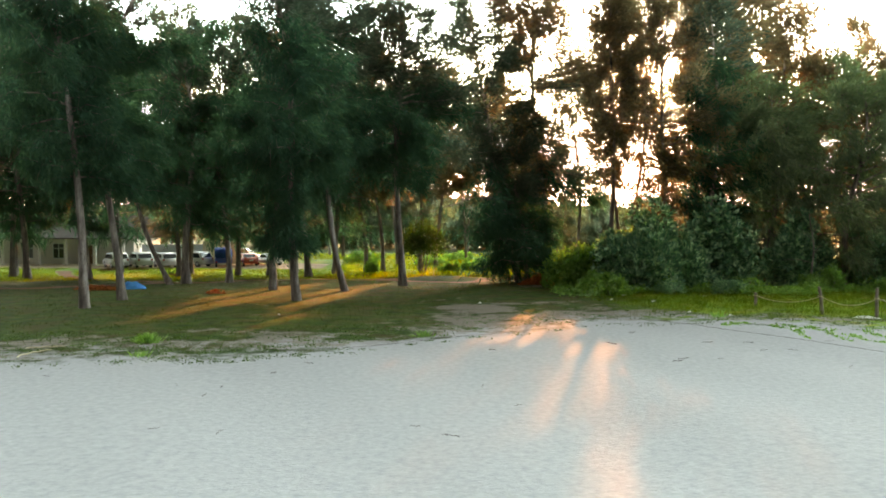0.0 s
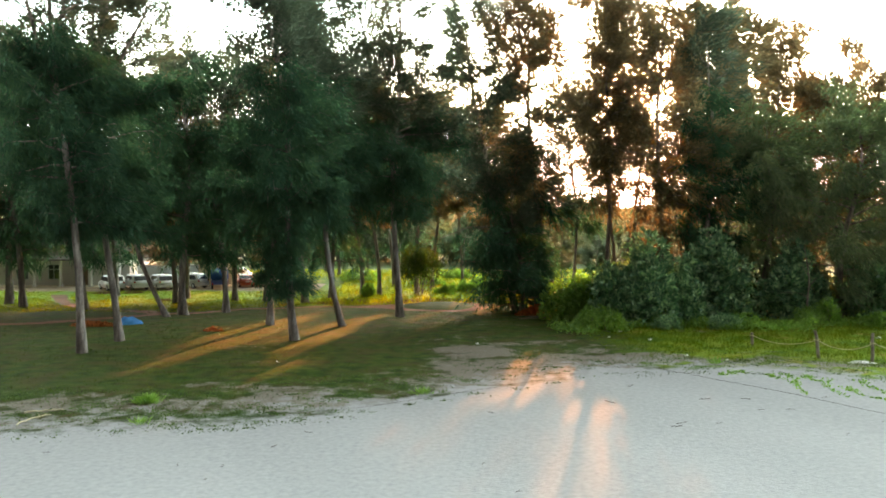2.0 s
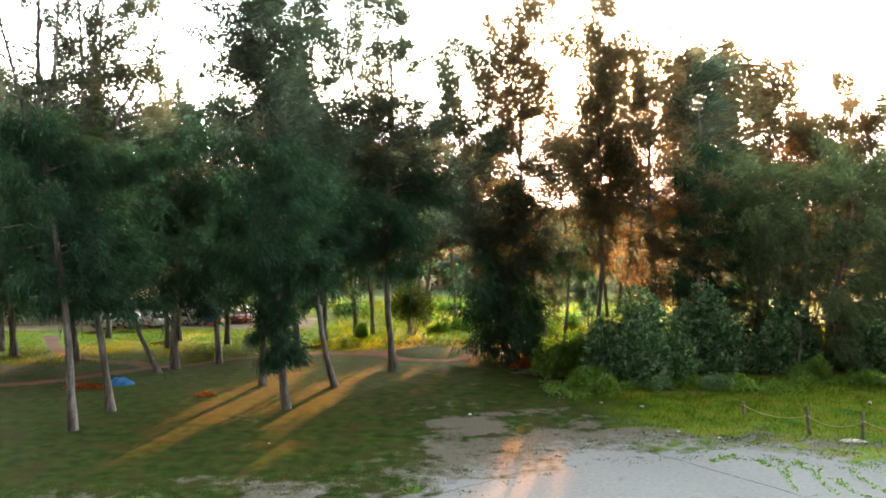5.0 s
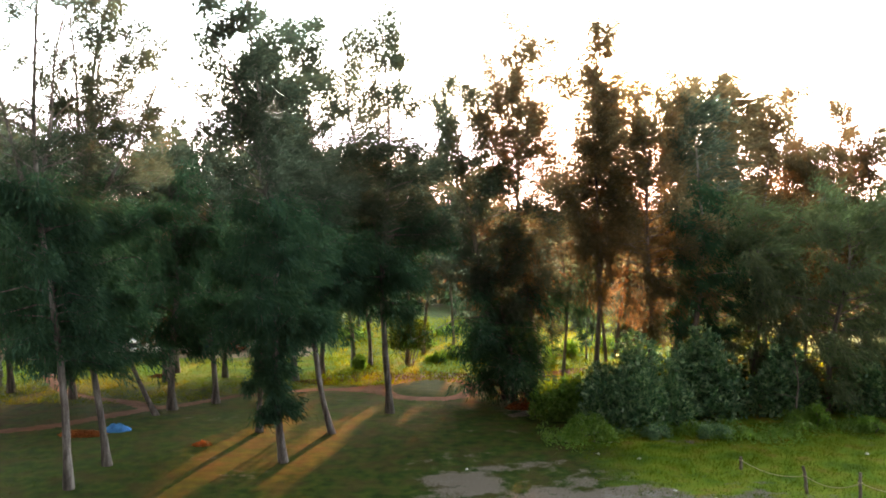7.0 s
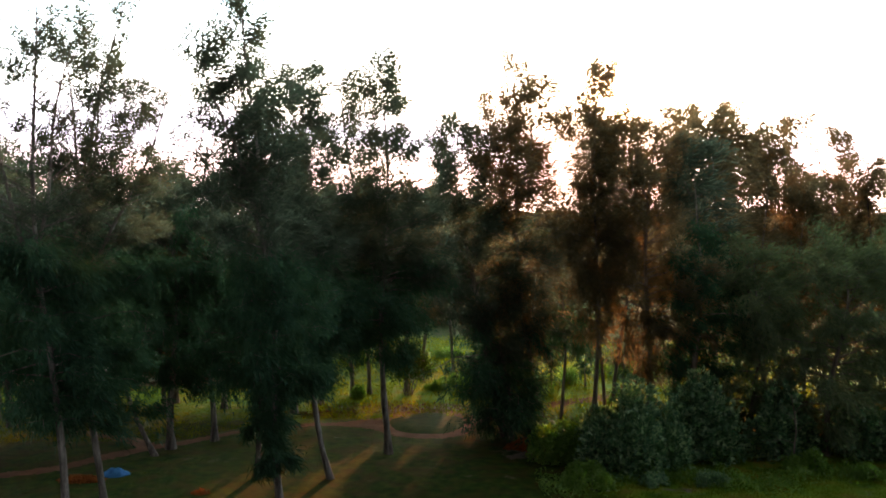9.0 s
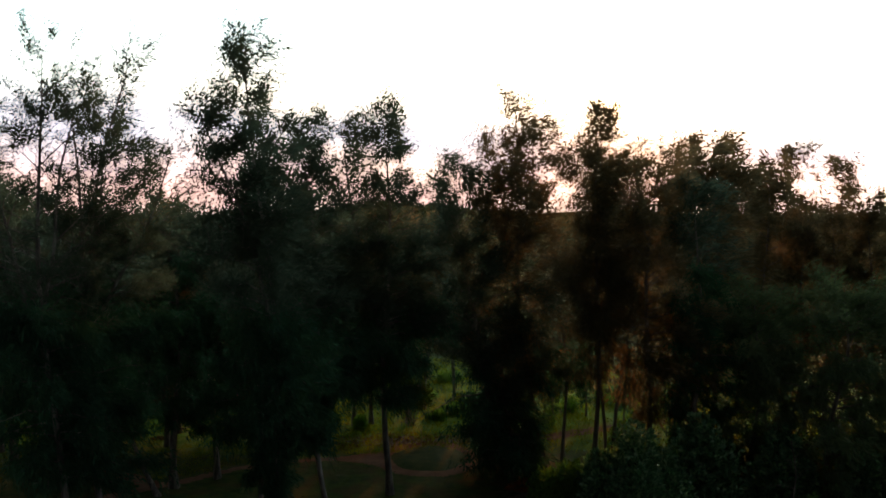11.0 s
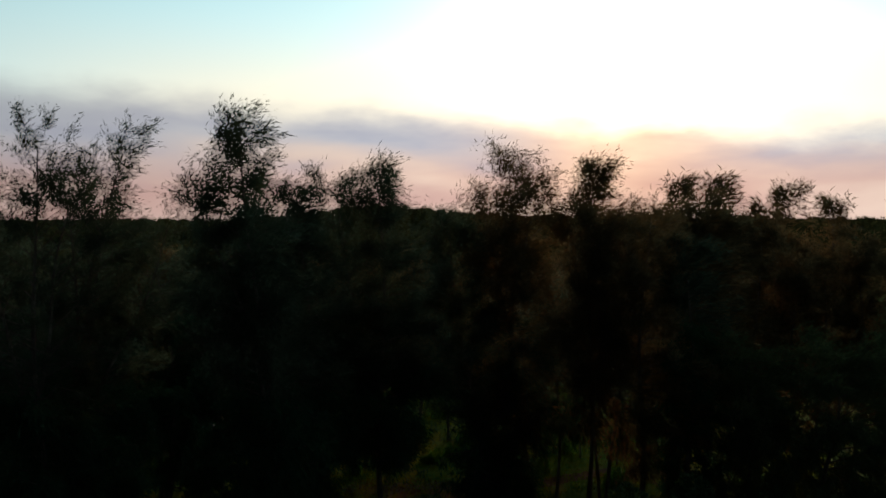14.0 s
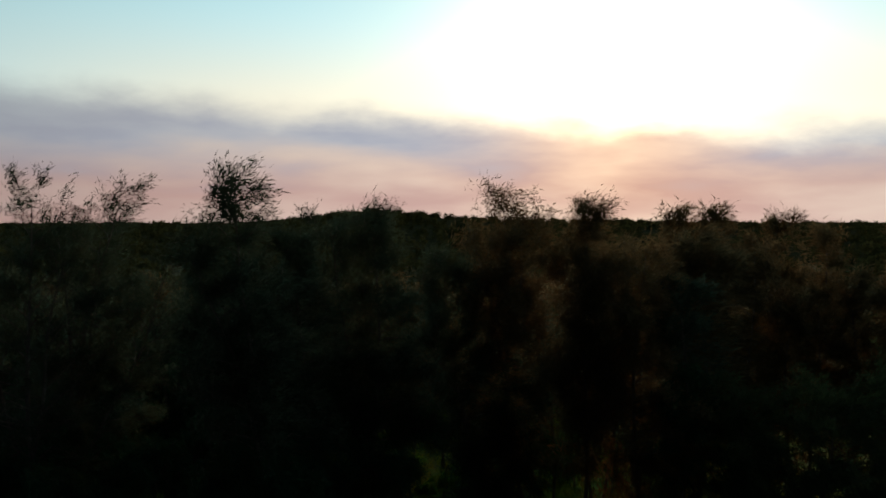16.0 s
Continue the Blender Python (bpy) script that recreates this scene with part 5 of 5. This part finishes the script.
def truck(x, y, turn):
    ob = thing("truck", Matrix.Translation(at(x, y)) @ Matrix.Rotation(radians(turn), 4, "Z"), "small truck with a blue tarpaulin cover in the car park", "truck", "parked cars")
    part("cab", prism([(-2.9, 0.45), (-2.95, 1.2), (-2.55, 1.95), (-1.3, 2.0), (-1.3, 0.45)], -0.9, 0.9, 0.07), WHITE_PAINT, ob, "white cab", True)
    part("windscreen", prism([(-2.93, 1.25), (-2.60, 1.88), (-2.55, 1.88), (-2.88, 1.25)], -0.75, 0.75), CARGLASS, ob, "dark tinted glass")
    part("load_bed", box(bmesh.new(), (-0.98, -1.2, 0.6), (0.98, 2.9, 1.15), 0.04), BLUE_PAINT, ob, "dark blue steel bed")
    part("cover", prism([(-1.2, 1.15), (-1.15, 2.05), (-0.6, 2.3), (2.2, 2.3), (2.85, 2.0), (2.9, 1.15)], -1.0, 1.0, 0.12), TRUCK_TARP, ob, "blue tarpaulin cover", True)
    for s in (-1, 1):
        part("tail_light", box(bmesh.new(), (s * 0.8 - 0.1, 2.88, 0.62), (s * 0.8 + 0.1, 2.93, 0.8), 0.01), REDLAMP, ob, "red lamp lens")
        for wy in (-2.1, 1.7):
            wheel(ob, s * 0.82, wy, 0.42)


car(-37.8, 92.0, 218, WHITE_PAINT, "white people carrier parked at the end of the row")
car(-35.2, 92.6, 216, WHITE_PAINT, "white people carrier parked beside its like")
car(-32.5, 93.2, 214, WHITE_PAINT, "white people carrier with a dark rear window")
car(-29.4, 94.4, 238, WHITE_PAINT, "white people carrier parked beside a truck")
truck(-26.2, 95.0, 196)
car(-23.6, 96.2, 205, RED_PAINT, "red saloon parked beside the truck", "saloon")
car(-21.2, 96.8, 220, SILVER_PAINT, "silver saloon parked at the end of the row", "saloon")
car(-41.5, 104.0, 200, RED_PAINT, "red saloon in the rear row of the car park", "saloon")
car(-37.6, 105.0, 100, WHITE_PAINT, "white saloon in the rear row of the car park", "saloon")
car(-32.6, 105.5, 95, SILVER_PAINT, "silver people carrier in the rear row of the car park")
car(-26.4, 105.0, 92, WHITE_PAINT, "white people carrier in the rear row of the car park")


def house():
    ox, oy = -58.0, 98.0
    o = at(ox, oy)
    ob = thing("house", Matrix.Translation(o), "low white house with columns, arched windows and a dark roof", "house")
    wall = bmesh.new()
    xs = [0.0, 2.2, 3.6, 6.2, 7.6, 10.0, 11.4, 13.6, 14.9, 20.0]
    for a, b2 in zip(xs[::2], xs[1::2]):
        box(wall, (a, 0, -0.2), (b2, 0.25, 3.3))
    for k in (1, 3, 5):
        box(wall, (xs[k], 0, 2.55), (xs[k + 1], 0.25, 3.3))
        box(wall, (xs[k], 0, -0.2), (xs[k + 1], 0.25, 0.7))
    box(wall, (xs[7], 0, 2.3), (xs[8], 0.25, 3.3))
    box(wall, (0, 0.25, -0.2), (0.25, 9, 3.3)), box(wall, (19.75, 0.25, -0.2), (20, 9, 3.3)), box(wall, (0, 9, -0.2), (20, 9.25, 3.3))
    part("wall", wall, PLASTER, ob, "white plastered wall")
    part("roof", prism([(-2.6, 3.15), (-2.6, 3.3), (4.5, 6.0), (10.2, 3.3), (10.2, 3.15)], -0.8, 20.8), ROOFTILE, ob, "dark tiled pitched roof")
    for k in (1, 3, 5):
        x0, x1 = xs[k], xs[k + 1]
        w = part("window", prism([(0.10, 0.7), (0.14, 0.7), (0.14, 2.55), (0.10, 2.55)], x0, x1), CARGLASS, ob, "dark window glass")
        fr = bmesh.new()
        for a in (x0, (x0 + x1) / 2 - 0.03, x1 - 0.06):
            box(fr, (a, 0.04, 0.7), (a + 0.06, 0.10, 2.55))
        for z in (0.7, 1.9, 2.49):
            box(fr, (x0, 0.05, z), (x1, 0.09, z + 0.06))
        part("window_frame", fr, BLUEWALL, w, "pale blue frame")
        arch = bmesh.new()
        for i in range(10):
            a0 = math.pi * (i + 0.5) / 10
            cx, r = (x0 + x1) / 2, (x1 - x0) / 2 + 0.05
            box(arch, (cx + math.cos(a0) * r - 0.1, -0.06, 2.45 + math.sin(a0) * r * 0.5), (cx + math.cos(a0) * r + 0.1, 0.0, 2.62 + math.sin(a0) * r * 0.5))
        part("arch", arch, PLASTER, w)
    door = part("door", box(bmesh.new(), (xs[7], 0.08, 0), (xs[8], 0.15, 2.3)), DOORWOOD, ob, "brown wooden door")
    part("door_handle", box(bmesh.new(), (xs[8] - 0.16, 0.03, 1.0), (xs[8] - 0.12, 0.08, 1.15)), STEEL, door)
    for x in (0.4, 5.0, 9.4, 12.6, 16.2, 19.6):
        bm = bmesh.new()
        bmesh.ops.create_cone(bm, cap_ends=True, segments=16, radius1=0.2, radius2=0.17, depth=3.2, matrix=Matrix.Translation((x, -2.2, 1.55)))
        box(bm, (x - 0.28, -2.48, -0.1), (x + 0.28, -1.92, 0.15))
        part("column", bm, PLASTER, ob, "round white column")
    part("porch", box(bmesh.new(), (-0.3, -2.9, -0.25), (20.3, -0.01, 0.02)), CREAM, ob, "cream porch floor")
    sh = thing("boundary_wall", Matrix.Translation(at(-37.0, 99.5)), "cream and pale blue boundary wall beside the house", "wall")
    part("panel", box(bmesh.new(), (-0.6, 0, -0.2), (7.0, 0.2, 2.3)), BLUEWALL, sh, "pale blue sheet panel")
    part("panel", box(bmesh.new(), (7.01, -0.03, -0.2), (11.2, 0.22, 2.8)), CREAM, sh, "cream plastered panel")
    part("coping", box(bmesh.new(), (-0.65, -0.05, 2.302), (7.0, 0.25, 2.4), 0.02), PLASTER, sh)


house()


# ---- distance ----
def far_woods():
    """Rolling wooded country behind the field: ragged crowns on low hills, out to the horizon."""
    rng = np.random.default_rng(77)
    V = []
    for _ in range(2100):
        y = 370 + 1500 * rng.uniform(0, 1) ** 1.2
        x = rng.uniform(-0.72, 0.82) * y + rng.uniform(-40, 40)
        hill = 12 * max(0.0, min(1.0, (y - 500) / 700)) * (1 + 1.5 * math.exp(-((x / y + 0.05) / 0.12) ** 2) + 0.25 * math.sin(x * 0.004 + 0.9) + 0.2 * math.sin(x * 0.013 + y * 0.002))
        s = 1 + max(0, (y - 400)) / 900
        r, h, n = rng.uniform(3.0, 6.5) * s, rng.uniform(4.5, 10.5) * rng.uniform(0.8, 1.5), 54
        d = rng.normal(size=(n, 3))
        d /= np.linalg.norm(d, axis=1, keepdims=True)
        pos = np.array([x, y, gz(x, y) + hill + h * 0.45]) + d * rng.uniform(0.25, 1.0, n)[:, None] * np.array([r, r, h * 0.55])
        v, _ = needles(pos, d * 0.4 + rng.normal(size=(n, 3)), rng.uniform(1.2, 3.0, n) * s, rng.uniform(1.2, 2.6, n) * s, rng)
        V.append(v)
    V = np.concatenate(V)
    tagged(place("far_woods", mesh_np("far_woods", V, np.arange(len(V)).reshape(-1, 3), WOODS)), "dark rolling woods out to the horizon", "woods", kind="stuff")


def far_hills():
    """The low hills that carry the far woods."""
    xs, ys = np.linspace(-1700, 1900, 73), np.linspace(420, 2100, 35)
    X, Y = np.meshgrid(xs, ys, indexing="xy")
    Z = -1.2 + 13 * np.clip((Y - 500) / 700, 0, 1) * (1 + 1.45 * np.exp(-((X / Y + 0.05) / 0.12) ** 2) + 0.25 * np.sin(X * 0.004 + 0.9))
    i, j = np.meshgrid(np.arange(34), np.arange(72), indexing="ij")
    a = (i * 73 + j).ravel()
    me = mesh_np("far_hills", np.stack([X.ravel(), Y.ravel(), Z.ravel()], 1), np.stack([a, a + 1, a + 74, a + 73], 1), HILL, True)
    tagged(place("far_hills", me), "low dark wooded hills on the horizon", "hills", kind="structure")


far_hills()
far_woods()


def wood_edge():
    """The nearer side of the woods: leafy crowns over short trunks beyond the field."""
    rng = np.random.default_rng(78)
    V, n0 = [], 0
    for k in range(460):
        y = 150 + 230 * rng.uniform(0, 1) ** 1.2 if k < 370 else rng.uniform(140, 158)
        x = rng.uniform(-0.7, 0.8) * y if k < 370 else rng.uniform(-34, 40)
        r, h = rng.uniform(2.0, 4.2), rng.uniform(4.0, 8.5)
        n = 170
        d = rng.normal(size=(n, 3))
        d /= np.linalg.norm(d, axis=1, keepdims=True)
        k = rng.uniform(0.6, 1.05, n)[:, None] * (1 + 0.2 * np.sin(d[:, :1] * 6 + x))
        pos = np.array([x, y, gz(x, y) + h * 0.55]) + d * k * np.array([r, r, h * 0.47])
        v, _ = needles(pos, d + rng.normal(size=(n, 3)) * 0.7, rng.uniform(0.5, 1.3, n), rng.uniform(0.4, 1.0, n), rng)
        V.append(v)
    V = np.concatenate(V)
    tagged(place("wood_edge", mesh_np("wood_edge", V, np.arange(len(V)).reshape(-1, 3), WOODS)), "leafy edge of the woods beyond the field", "woods", kind="stuff")


wood_edge()
